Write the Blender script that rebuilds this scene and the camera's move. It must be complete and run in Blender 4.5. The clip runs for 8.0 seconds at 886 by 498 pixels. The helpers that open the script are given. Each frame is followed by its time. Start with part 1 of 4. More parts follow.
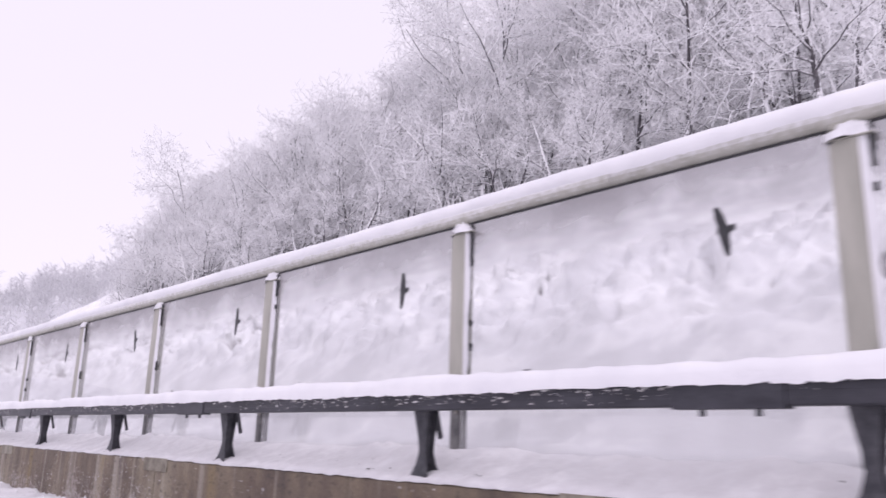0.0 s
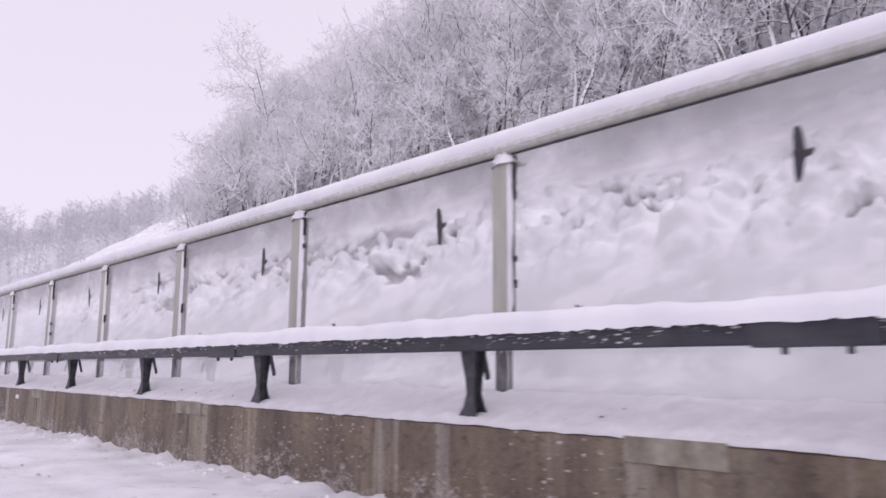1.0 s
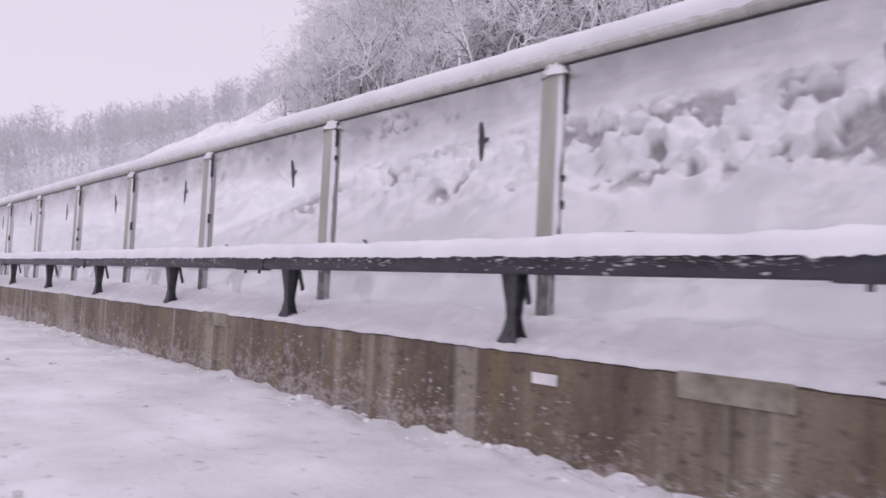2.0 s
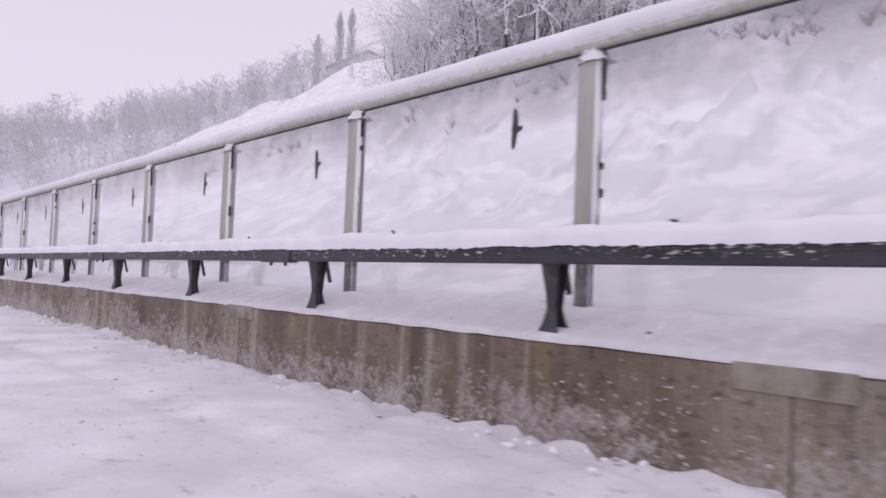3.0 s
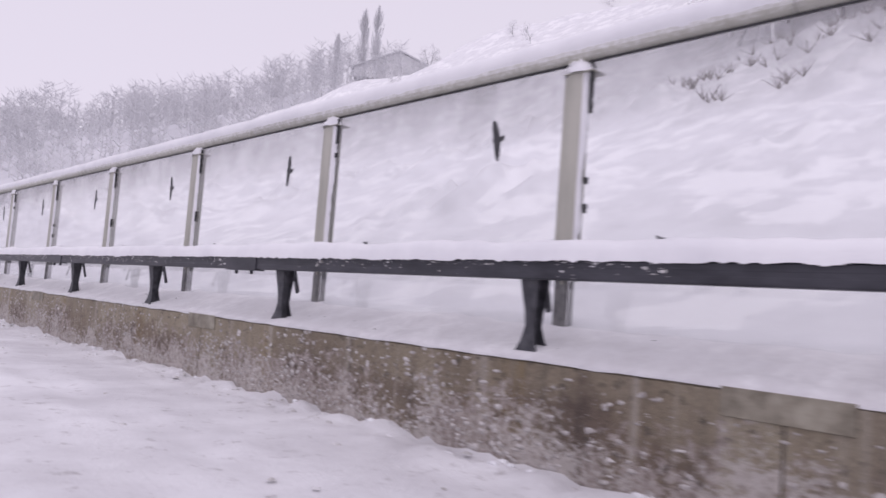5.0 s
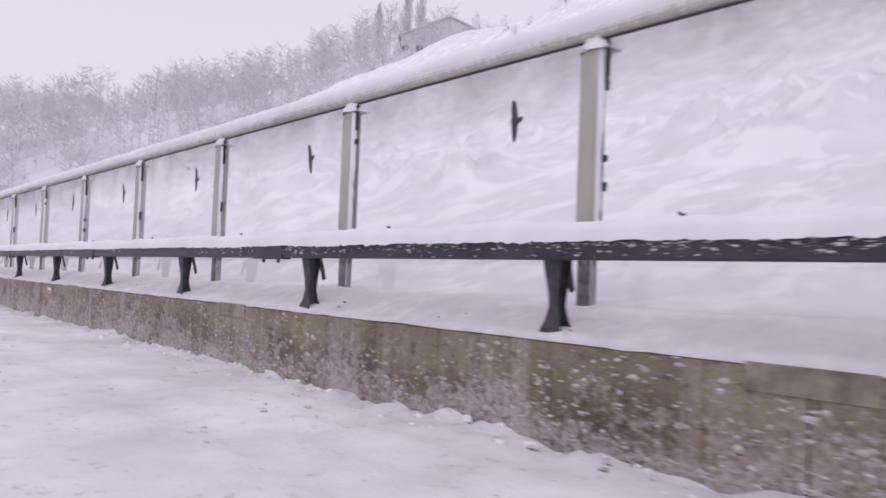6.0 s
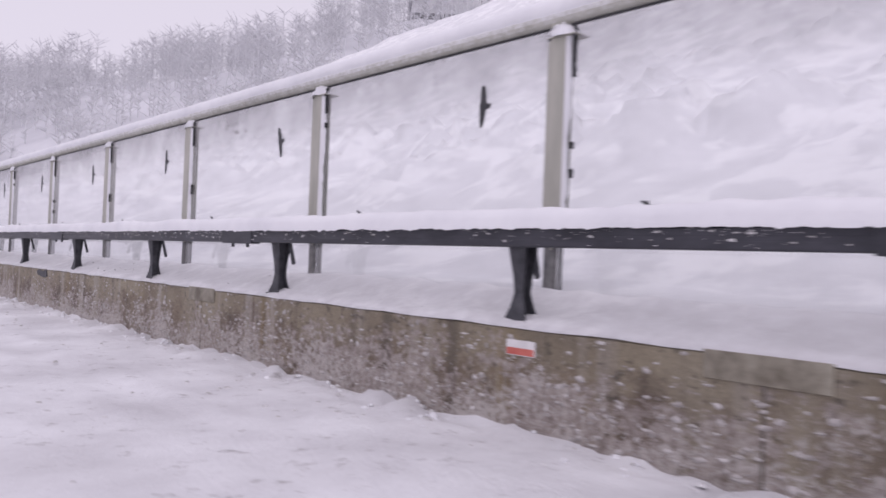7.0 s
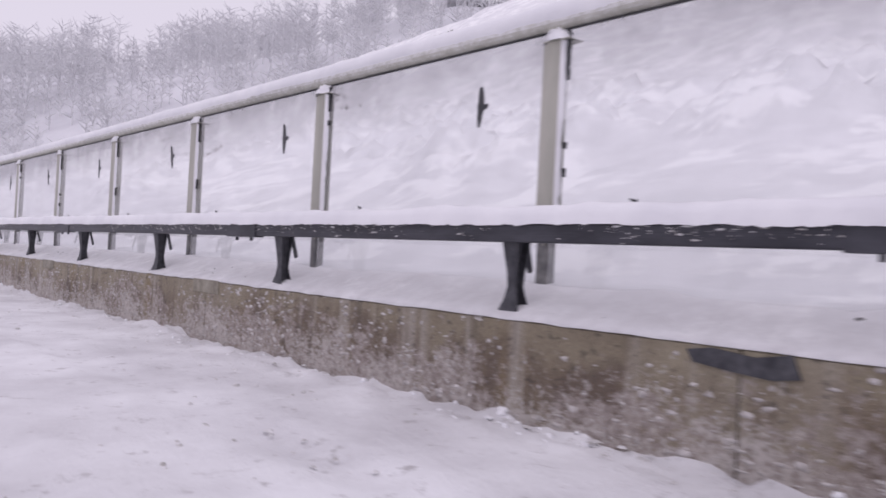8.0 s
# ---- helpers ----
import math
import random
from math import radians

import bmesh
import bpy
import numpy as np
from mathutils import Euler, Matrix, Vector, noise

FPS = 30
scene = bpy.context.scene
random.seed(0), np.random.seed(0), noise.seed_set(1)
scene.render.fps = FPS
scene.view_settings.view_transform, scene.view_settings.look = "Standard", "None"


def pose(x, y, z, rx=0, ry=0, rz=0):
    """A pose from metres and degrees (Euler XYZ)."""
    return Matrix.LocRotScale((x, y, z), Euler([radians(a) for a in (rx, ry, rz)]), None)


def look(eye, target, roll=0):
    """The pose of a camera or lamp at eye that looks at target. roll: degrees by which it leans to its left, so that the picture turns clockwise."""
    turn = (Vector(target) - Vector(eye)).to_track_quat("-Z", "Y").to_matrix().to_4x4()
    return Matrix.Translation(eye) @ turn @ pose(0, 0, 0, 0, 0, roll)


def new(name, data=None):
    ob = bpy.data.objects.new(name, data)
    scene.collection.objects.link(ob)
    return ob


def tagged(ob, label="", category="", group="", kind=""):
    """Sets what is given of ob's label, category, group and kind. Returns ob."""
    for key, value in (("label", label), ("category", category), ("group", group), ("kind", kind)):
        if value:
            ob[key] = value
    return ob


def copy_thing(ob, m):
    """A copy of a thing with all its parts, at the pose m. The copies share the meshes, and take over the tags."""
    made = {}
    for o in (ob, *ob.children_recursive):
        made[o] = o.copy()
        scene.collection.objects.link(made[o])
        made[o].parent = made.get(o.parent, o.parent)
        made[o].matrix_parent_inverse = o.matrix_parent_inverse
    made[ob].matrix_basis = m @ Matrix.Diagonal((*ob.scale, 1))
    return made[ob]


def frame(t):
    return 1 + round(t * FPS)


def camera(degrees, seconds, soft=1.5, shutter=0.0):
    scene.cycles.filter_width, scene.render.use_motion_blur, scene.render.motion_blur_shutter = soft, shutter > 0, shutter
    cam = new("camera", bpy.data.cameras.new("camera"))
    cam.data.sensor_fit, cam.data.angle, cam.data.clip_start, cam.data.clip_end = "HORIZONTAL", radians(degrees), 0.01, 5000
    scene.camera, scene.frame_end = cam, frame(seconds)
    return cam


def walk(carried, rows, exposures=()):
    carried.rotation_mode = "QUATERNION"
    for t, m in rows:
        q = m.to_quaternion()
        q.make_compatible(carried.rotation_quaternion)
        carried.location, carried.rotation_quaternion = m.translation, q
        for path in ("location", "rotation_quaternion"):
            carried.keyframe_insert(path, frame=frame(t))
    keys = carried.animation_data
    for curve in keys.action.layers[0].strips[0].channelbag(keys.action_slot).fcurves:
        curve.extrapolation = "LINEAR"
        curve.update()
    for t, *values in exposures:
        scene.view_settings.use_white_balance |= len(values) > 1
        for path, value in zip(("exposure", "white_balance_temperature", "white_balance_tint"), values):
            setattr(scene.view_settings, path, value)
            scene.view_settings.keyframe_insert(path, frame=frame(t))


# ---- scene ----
cam = camera(59.56, 8.0, soft=1.55, shutter=0.09)
PATH = [
    (0.0, pose(-0.142, -1.753, 1.133, 103.87, -1.58, -42.65)),
    (0.2, pose(-0.142, 1.547, 1.181, 102.92, -0.64, -41.87)),
    (0.5, pose(-0.223, 6.435, 1.211, 101.83, 0.14, -42.21)),
    (0.8, pose(-0.135, 11.504, 1.147, 101.61, -0.65, -42.34)),
    (1.0, pose(-0.099, 14.758, 1.220, 98.96, -0.39, -41.61)),
    (1.2, pose(-0.172, 18.062, 1.215, 97.25, -0.43, -43.96)),
    (1.5, pose(-0.035, 23.008, 1.211, 94.51, -3.24, -43.25)),
    (1.8, pose(-0.004, 27.835, 1.254, 92.87, -2.42, -40.32)),
    (2.0, pose(0.059, 31.198, 1.220, 93.15, -2.82, -40.17)),
    (2.2, pose(-0.114, 34.472, 1.214, 93.07, -1.95, -39.29)),
    (3.3, pose(-0.026, 52.315, 1.207, 91.75, -2.78, -39.85)),
    (3.5, pose(0.017, 55.547, 1.237, 91.39, -3.62, -39.35)),
    (3.8, pose(-0.026, 60.466, 1.240, 91.77, -2.16, -40.21)),
    (4.0, pose(0.060, 63.669, 1.213, 92.04, -3.41, -40.93)),
    (4.2, pose(0.093, 66.941, 1.235, 92.13, -3.17, -40.90)),
    (5.3, pose(0.060, 84.544, 1.115, 94.50, -4.72, -42.39)),
    (5.5, pose(0.050, 87.770, 1.162, 93.67, -3.80, -42.17)),
    (5.8, pose(0.068, 92.525, 1.157, 93.32, -4.50, -40.31)),
    (6.0, pose(0.065, 95.679, 1.204, 92.27, -2.25, -40.02)),
    (6.2, pose(0.095, 98.850, 1.214, 92.01, -2.43, -41.32)),
    (6.5, pose(0.093, 103.655, 1.239, 91.83, -2.35, -41.63)),
    (6.8, pose(0.097, 108.470, 1.240, 91.58, -2.87, -41.69)),
    (7.0, pose(0.142, 111.606, 1.266, 90.85, -2.25, -41.58)),
    (7.2, pose(0.119, 114.744, 1.220, 91.23, -2.47, -41.09)),
    (7.5, pose(0.124, 119.493, 1.227, 90.97, -2.72, -41.21)),
    (7.8, pose(-0.002, 124.212, 1.260, 90.57, -2.70, -41.77)),
    (8.0, pose(-0.019, 127.366, 1.225, 90.75, -2.97, -41.52)),
]
walk(cam, PATH, exposures=[(0.0, 0.19, 6240, 28), (1.0, 0.0, 6200, 29), (2.0, -0.14, 6200, 29.5), (4.0, -0.14, 6200, 29.5), (5.5, -0.12, 6200, 26.5), (8.0, -0.18, 6200, 26.5)])

# ---- world, sun ----
SUN_EL, SUN_ROT = radians(60), radians(219)
world = bpy.data.worlds.new("overcast_sky")
scene.world = world
world.use_nodes = True
wn, wl = world.node_tree.nodes, world.node_tree.links
sky = wn.new("ShaderNodeTexSky")
sky.sky_type, sky.sun_disc, sky.sun_elevation, sky.sun_rotation = "NISHITA", False, SUN_EL, SUN_ROT
hsv = wn.new("ShaderNodeHueSaturation")
hsv.inputs["Saturation"].default_value = 0.12
hsv.inputs["Value"].default_value = 0.9
cloud = wn.new("ShaderNodeMixRGB")
cloud.inputs["Fac"].default_value = 0.8
cloud.inputs["Color2"].default_value = (9.2, 9.1, 9.3, 1)
wl.new(sky.outputs["Color"], hsv.inputs["Color"])
wl.new(hsv.outputs["Color"], cloud.inputs["Color1"])
wl.new(cloud.outputs["Color"], wn["Background"].inputs["Color"])
wn["Background"].inputs["Strength"].default_value = 0.1

sun = new("sun", bpy.data.lights.new("sun", "SUN"))
sun.data.energy, sun.data.angle, sun.data.color = 0.7, radians(70), (1.0, 0.98, 0.96)
sun.matrix_world = look((-11, -13.5, 30), (0, 0, 0))


# ---- materials ----
def material(name, rough=0.8, metal=0.0):
    m = bpy.data.materials.new(name)
    m.use_nodes = True
    n = m.node_tree.nodes
    b = n["Principled BSDF"]
    b.inputs["Roughness"].default_value, b.inputs["Metallic"].default_value = rough, metal
    return m, n, m.node_tree.links, b


def tex(n, l, scale, detail=6.0, rough=0.6, stretch=(1, 1, 1), local=False):
    """A noise texture in metres; returns its factor."""
    if local:
        co = n.new("ShaderNodeTexCoord").outputs["Object"]
    else:
        co = n.new("ShaderNodeNewGeometry").outputs["Position"]
    mp = n.new("ShaderNodeMapping")
    mp.inputs["Scale"].default_value = stretch
    t = n.new("ShaderNodeTexNoise")
    t.inputs["Scale"].default_value, t.inputs["Detail"].default_value, t.inputs["Roughness"].default_value = scale, detail, rough
    l.new(co, mp.inputs["Vector"])
    l.new(mp.outputs["Vector"], t.inputs["Vector"])
    return t.outputs["Fac"]


def ramp(n, l, fac, stops):
    r = n.new("ShaderNodeValToRGB")
    e = r.color_ramp.elements
    while len(e) < len(stops):
        e.new(0.5)
    for k, (p, c) in zip(e, stops):
        k.position = p
        k.color = (*c, 1) if len(c) == 3 else c
    l.new(fac, r.inputs["Fac"])
    return r.outputs["Color"]


def mix(n, l, fac, a, b, kind="MIX"):
    m = n.new("ShaderNodeMixRGB")
    m.blend_type = kind
    for s, v in (("Fac", fac), ("Color1", a), ("Color2", b)):
        if isinstance(v, (int, float)):
            m.inputs[s].default_value = v
        elif isinstance(v, tuple):
            m.inputs[s].default_value = (*v, 1)
        else:
            l.new(v, m.inputs[s])
    return m.outputs["Color"]


def bump(n, l, b, height, strength=0.3, dist=0.02):
    u = n.new("ShaderNodeBump")
    u.inputs["Strength"].default_value, u.inputs["Distance"].default_value = strength, dist
    l.new(height, u.inputs["Height"])
    l.new(u.outputs["Normal"], b.inputs["Normal"])


def snow_material(name, low, high, scale=1.2, strength=0.5, dirt=0.0):
    m, n, l, b = material(name, 0.75)
    big, fine = tex(n, l, scale, 8, 0.6), tex(n, l, 14, 8, 0.7)
    c = ramp(n, l, big, [(0.3, low), (0.65, high)])
    if dirt:
        spots = ramp(n, l, tex(n, l, 5.0, 9, 0.72), [(0.58, (0, 0, 0)), (0.70, (1, 1, 1))])
        c = mix(n, l, mix(n, l, dirt, (0, 0, 0), spots), c, (0.33, 0.31, 0.31))
    l.new(c, b.inputs["Base Color"])
    bump(n, l, b, mix(n, l, 0.45, big, fine), strength, 0.05)
    b.inputs["Subsurface Weight"].default_value = 0.0
    return m


SNOW = snow_material("snow", (0.74, 0.74, 0.77), (0.84, 0.84, 0.86), 1.5, 0.35)


def spread(n, l, value, a, c, u=0.0, v=1.0):
    r = n.new("ShaderNodeMapRange")
    for k, w in (("From Min", a), ("From Max", c), ("To Min", u), ("To Max", v)):
        r.inputs[k].default_value = w
    l.new(value, r.inputs["Value"])
    return r.outputs["Result"]


def calc(n, l, kind, p, q):
    m = n.new("ShaderNodeMath")
    m.operation = kind
    for i, v in enumerate((p, q)):
        if isinstance(v, (int, float)):
            m.inputs[i].default_value = v
        else:
            l.new(v, m.inputs[i])
    return m.outputs["Value"]


def bank_material():
    m, n, l, b = material("embankment_snow", 0.8)
    big, fine = tex(n, l, 1.3, 8, 0.65), tex(n, l, 6, 8, 0.7)
    c = ramp(n, l, big, [(0.36, (0.74, 0.74, 0.76)), (0.58, (0.82, 0.82, 0.84))])
    # fluffy fresh snow lying in patches on the packed snow
    fresh = spread(n, l, tex(n, l, 0.75, 9, 0.68), 0.50, 0.56)
    c = mix(n, l, fresh, c, (0.92, 0.92, 0.93))
    # grime thrown up from the road
    geo = n.new("ShaderNodeNewGeometry")
    sep = n.new("ShaderNodeSeparateXYZ")
    l.new(geo.outputs["Position"], sep.inputs["Vector"])
    grime = calc(n, l, "MULTIPLY", spread(n, l, sep.outputs["X"], 5.2, 5.9, 1.0, 0.0), spread(n, l, tex(n, l, 4.0, 8, 0.7), 0.3, 0.65, 0.35, 1.0))
    c = mix(n, l, grime, c, (0.62, 0.61, 0.625))
    # bare soil and dead grass showing through
    spots = ramp(n, l, tex(n, l, 0.55, 9, 0.72), [(0.73, (0, 0, 0)), (0.77, (0.5, 0.5, 0.5))])
    c = mix(n, l, spots, c, (0.36, 0.33, 0.33))
    # bare grey soil and stubble on the broken face of the heap
    soil = n.new("ShaderNodeAttribute")
    soil.attribute_name = "bare_soil"
    stubble = ramp(n, l, tex(n, l, 4.5, 9, 0.75, (1, 1.6, 0.6)), [(0.32, (0.20, 0.185, 0.19)), (0.52, (0.36, 0.345, 0.355)), (0.68, (0.60, 0.59, 0.60))])
    l.new(mix(n, l, spread(n, l, soil.outputs["Fac"], 0.3, 0.7), c, stubble), b.inputs["Base Color"])
    bump(n, l, b, fine, 0.4, 0.06)
    return m


SLUSH = snow_material("thrown_slush", (0.34, 0.32, 0.30), (0.72, 0.71, 0.72), 9.0, 0.4)
WALL_SLUSH = snow_material("dirty_wall_slush", (0.24, 0.215, 0.20), (0.60, 0.57, 0.56), 9.0, 0.4)
EMBANKMENT = bank_material()
# snowy floor tone lifted so its colour carries the mist on the hill
WOOD_FLOOR = snow_material("hazed_snowy_floor", (0.56, 0.56, 0.59), (0.74, 0.74, 0.77), 0.05, 0.2)
SNOW_ROAD = snow_material("snow_road", (0.58, 0.57, 0.59), (0.82, 0.82, 0.84), 0.7, 0.7, 0.75)


def concrete_material():
    m, n, l, b = material("wet_concrete", 0.6)
    geo = n.new("ShaderNodeNewGeometry")
    sep = n.new("ShaderNodeSeparateXYZ")
    l.new(geo.outputs["Position"], sep.inputs["Vector"])
    y, z = sep.outputs["Y"], sep.outputs["Z"]
    # dark wet concrete
    wet = ramp(n, l, tex(n, l, 1.3, 9, 0.7, (1, 1, 0.6)), [(0.3, (0.080, 0.056, 0.044)), (0.45, (0.150, 0.112, 0.084)), (0.58, (0.21, 0.165, 0.115)), (0.72, (0.31, 0.26, 0.19))])
    # drier buff concrete, along the later stretch and in patches
    dry = ramp(n, l, tex(n, l, 0.9, 8, 0.6), [(0.3, (0.19, 0.155, 0.108)), (0.7, (0.345, 0.30, 0.215))])
    later = spread(n, l, y, 72, 90, 0.0, 1.0)
    splash = calc(n, l, "ADD", spread(n, l, z, 0.1, 0.75, -0.55, 0.5), spread(n, l, tex(n, l, 1.1, 7, 0.7), 0.3, 0.7, -0.5, 0.5))
    upper = calc(n, l, "MULTIPLY", spread(n, l, splash, -0.15, 0.2), later)
    early_patch = spread(n, l, tex(n, l, 0.5, 5, 0.6), 0.56, 0.68, 0.0, 0.45)
    c = mix(n, l, calc(n, l, "MAXIMUM", upper, early_patch), wet, dry)
    # pale lime drips and dark runs
    drip = spread(n, l, tex(n, l, 2.6, 5, 0.6, (1, 1, 0.035)), 0.55, 0.64, 0.0, 0.75)
    c = mix(n, l, drip, c, (0.40, 0.365, 0.32))
    run = spread(n, l, tex(n, l, 3.1, 5, 0.6, (1, 1, 0.05)), 0.56, 0.68, 0.0, 0.55)
    c = mix(n, l, run, c, (0.065, 0.05, 0.042))
    # pale cement wash beside the joints
    joint = spread(n, l, calc(n, l, "PINGPONG", calc(n, l, "SUBTRACT", y, 1.83), 4.0), 0.3, 0.85, 0.75, 0.0)
    wash = calc(n, l, "MULTIPLY", joint, spread(n, l, tex(n, l, 1.9, 8, 0.7, (1, 1, 0.3)), 0.36, 0.58))
    c = mix(n, l, wash, c, (0.37, 0.33, 0.25))
    # rusty runs under the rail posts
    post = spread(n, l, calc(n, l, "PINGPONG", y, 2.0), 0.05, 0.2, 0.75, 0.0)
    rust = calc(n, l, "MULTIPLY", post, spread(n, l, tex(n, l, 5, 5, 0.6, (1, 1, 0.12)), 0.4, 0.6))
    c = mix(n, l, rust, c, (0.25, 0.185, 0.085))
    grit = tex(n, l, 38, 9, 0.75)
    pock = spread(n, l, tex(n, l, 13, 6, 0.6, (1, 0.6, 1)), 0.57, 0.66, 0.0, 0.6)
    c = mix(n, l, pock, c, (0.05, 0.04, 0.034))
    c = mix(n, l, 0.6, c, ramp(n, l, grit, [(0.3, (0.45, 0.43, 0.4)), (0.7, (1.3, 1.28, 1.25))]), "MULTIPLY")
    # clotted dirty snow stuck to the lower face
    clot = calc(n, l, "ADD", tex(n, l, 8.5, 8, 0.72, (1, 0.75, 1.15)), calc(n, l, "MULTIPLY", tex(n, l, 0.8, 4, 0.6), 0.7))
    clot = calc(n, l, "ADD", clot, spread(n, l, z, 0.0, 0.7, 0.10, -0.16))
    clot = calc(n, l, "ADD", clot, spread(n, l, y, 34, 66, -0.07, 0.055))
    c = mix(n, l, spread(n, l, clot, 0.88, 0.96, 0.0, 0.75), c, ramp(n, l, tex(n, l, 17, 6, 0.7), [(0.35, (0.20, 0.16, 0.142)), (0.65, (0.54, 0.485, 0.46))]))
    # thin film of thrown snow, densest low down
    fleck, patch = tex(n, l, 24, 7, 0.7, (1, 0.7, 1)), tex(n, l, 1.7, 7, 0.65, (1, 0.7, 1))
    amount = calc(n, l, "ADD", calc(n, l, "ADD", fleck, calc(n, l, "MULTIPLY", patch, 0.8)), spread(n, l, z, 0.0, 0.7, 0.14, -0.08))
    amount = calc(n, l, "ADD", amount, spread(n, l, y, 34, 66, -0.05, 0.03))
    c = mix(n, l, spread(n, l, amount, 1.02, 1.16, 0.0, 0.72), c, (0.54, 0.505, 0.48))
    l.new(c, b.inputs["Base Color"])
    bump(n, l, b, mix(n, l, 0.5, grit, clot), 0.9, 0.04)
    return m


CONCRETE = concrete_material()


def plain(name, low, high, rough, metal=0.0, scale=6.0, strength=0.25, stretch=(1, 1, 1)):
    m, n, l, b = material(name, rough, metal)
    t = tex(n, l, scale, 8, 0.65, stretch)
    l.new(ramp(n, l, t, [(0.35, low), (0.65, high)]), b.inputs["Base Color"])
    bump(n, l, b, tex(n, l, scale * 8, 6, 0.7), strength, 0.004)
    return m


PLATE = plain("grey_joint_plate", (0.13, 0.11, 0.08), (0.32, 0.295, 0.235), 0.55, 0.0, 4.5, 0.4)
BEAM = plain("wet_dark_steel", (0.028, 0.028, 0.036), (0.062, 0.062, 0.075), 0.45, 0.35, 5.0, 0.3, (1, 0.3, 1))
DARK = plain("weathered_dark_steel", (0.032, 0.032, 0.04), (0.085, 0.085, 0.095), 0.55, 0.3, 9.0, 0.4)
FOOT = plain("mottled_post_foot", (0.07, 0.07, 0.075), (0.22, 0.215, 0.21), 0.6, 0.0, 7.0, 0.4)
POST = plain("beige_painted_steel", (0.34, 0.335, 0.29), (0.46, 0.45, 0.395), 0.5, 0.0, 4.0, 0.15, (1, 1, 0.25))
FILLER = plain("joint_filler", (0.10, 0.085, 0.07), (0.20, 0.18, 0.15), 0.8, 0.0, 5.0)
GASKET = plain("black_rubber", (0.02, 0.02, 0.022), (0.04, 0.04, 0.045), 0.6)
DECAL = plain("black_film", (0.02, 0.02, 0.025), (0.045, 0.045, 0.05), 0.5)
# far house: wall, windows and roof evened to pale greys in place of haze
FAR_WALL = plain("hazed_plaster", (0.66, 0.66, 0.67), (0.71, 0.71, 0.72), 0.8, 0.0, 0.3)
FAR_GLASS = plain("hazed_window", (0.56, 0.56, 0.59), (0.60, 0.60, 0.63), 0.5)
ROOF = plain("hazed_roof_tiles", (0.62, 0.62, 0.64), (0.68, 0.68, 0.70), 0.8, 0.0, 0.6)
STALK = plain("dead_grass", (0.16, 0.14, 0.13), (0.30, 0.27, 0.25), 0.8)
WHITE_PAINT = plain("white_reflector_sheet", (0.62, 0.60, 0.60), (0.8, 0.79, 0.79), 0.35)
RED_PAINT = plain("red_reflector_sheet", (0.48, 0.10, 0.075), (0.62, 0.17, 0.13), 0.35)


def glass_material():
    m, n, l, b = material("noise_barrier_glass", 0.02)
    b.inputs["Base Color"].default_value = (0.97, 0.98, 0.985, 1)
    b.inputs["Transmission Weight"].default_value = 1.0
    b.inputs["IOR"].default_value = 1.45
    # dried road spray along the top of the panes, heavier on the older ones
    geo = n.new("ShaderNodeNewGeometry")
    sep = n.new("ShaderNodeSeparateXYZ")
    l.new(geo.outputs["Position"], sep.inputs["Vector"])

    def span(socket, a, c, u, v):
        r = n.new("ShaderNodeMapRange")
        for k, w in (("From Min", a), ("From Max", c), ("To Min", u), ("To Max", v)):
            r.inputs[k].default_value = w
        l.new(sep.outputs[socket], r.inputs["Value"])
        return r.outputs["Result"]

    def times(p, q):
        t = n.new("ShaderNodeMath")
        t.operation = "MULTIPLY"
        l.new(p, t.inputs[0])
        l.new(q, t.inputs[1])
        return t.outputs["Value"]

    blot = n.new("ShaderNodeMapRange")
    blot.inputs["From Min"].default_value, blot.inputs["From Max"].default_value = 0.3, 0.7
    l.new(tex(n, l, 1.3, 6, 0.6), blot.inputs["Value"])
    blot.inputs["To Min"].default_value = 0.45
    fac = times(times(span("Z", 2.7, 3.36, 0.10, 0.80), span("Y", 40, 60, 1.0, 0.65)), blot.outputs["Result"])
    film = n.new("ShaderNodeBsdfDiffuse")
    film.inputs["Color"].default_value = (0.38, 0.37, 0.38, 1)
    out = n.new("ShaderNodeMixShader")
    l.new(fac, out.inputs["Fac"])
    l.new(b.outputs["BSDF"], out.inputs[1])
    l.new(film.outputs["BSDF"], out.inputs[2])
    l.new(out.outputs["Shader"], n["Material Output"].inputs["Surface"])
    return m


GLASS = glass_material()


def bark_material(name, bark_a, bark_b, snow, start, end, weight, grain=5.0):
    """Bark whose upward faces carry snow."""
    m, n, l, b = material(name, 0.85)
    geo = n.new("ShaderNodeNewGeometry")
    sep = n.new("ShaderNodeSeparateXYZ")
    l.new(geo.outputs["True Normal"], sep.inputs["Vector"])
    tilt = n.new("ShaderNodeMath")
    tilt.operation = "MULTIPLY"
    l.new(sep.outputs["Z"], tilt.inputs[0])
    tilt.inputs[1].default_value = weight
    add = n.new("ShaderNodeMath")
    add.operation = "MULTIPLY_ADD"
    l.new(tex(n, l, grain, 7, 0.75), add.inputs[0])
    add.inputs[1].default_value = 1.3
    l.new(tilt.outputs["Value"], add.inputs[2])
    cover = ramp(n, l, add.outputs["Value"], [(start, (0, 0, 0)), (end, (1, 1, 1))])
    c = ramp(n, l, tex(n, l, 6, 6, 0.6), [(0.3, bark_a), (0.7, bark_b)])
    l.new(mix(n, l, cover, c, snow), b.inputs["Base Color"])
    return m


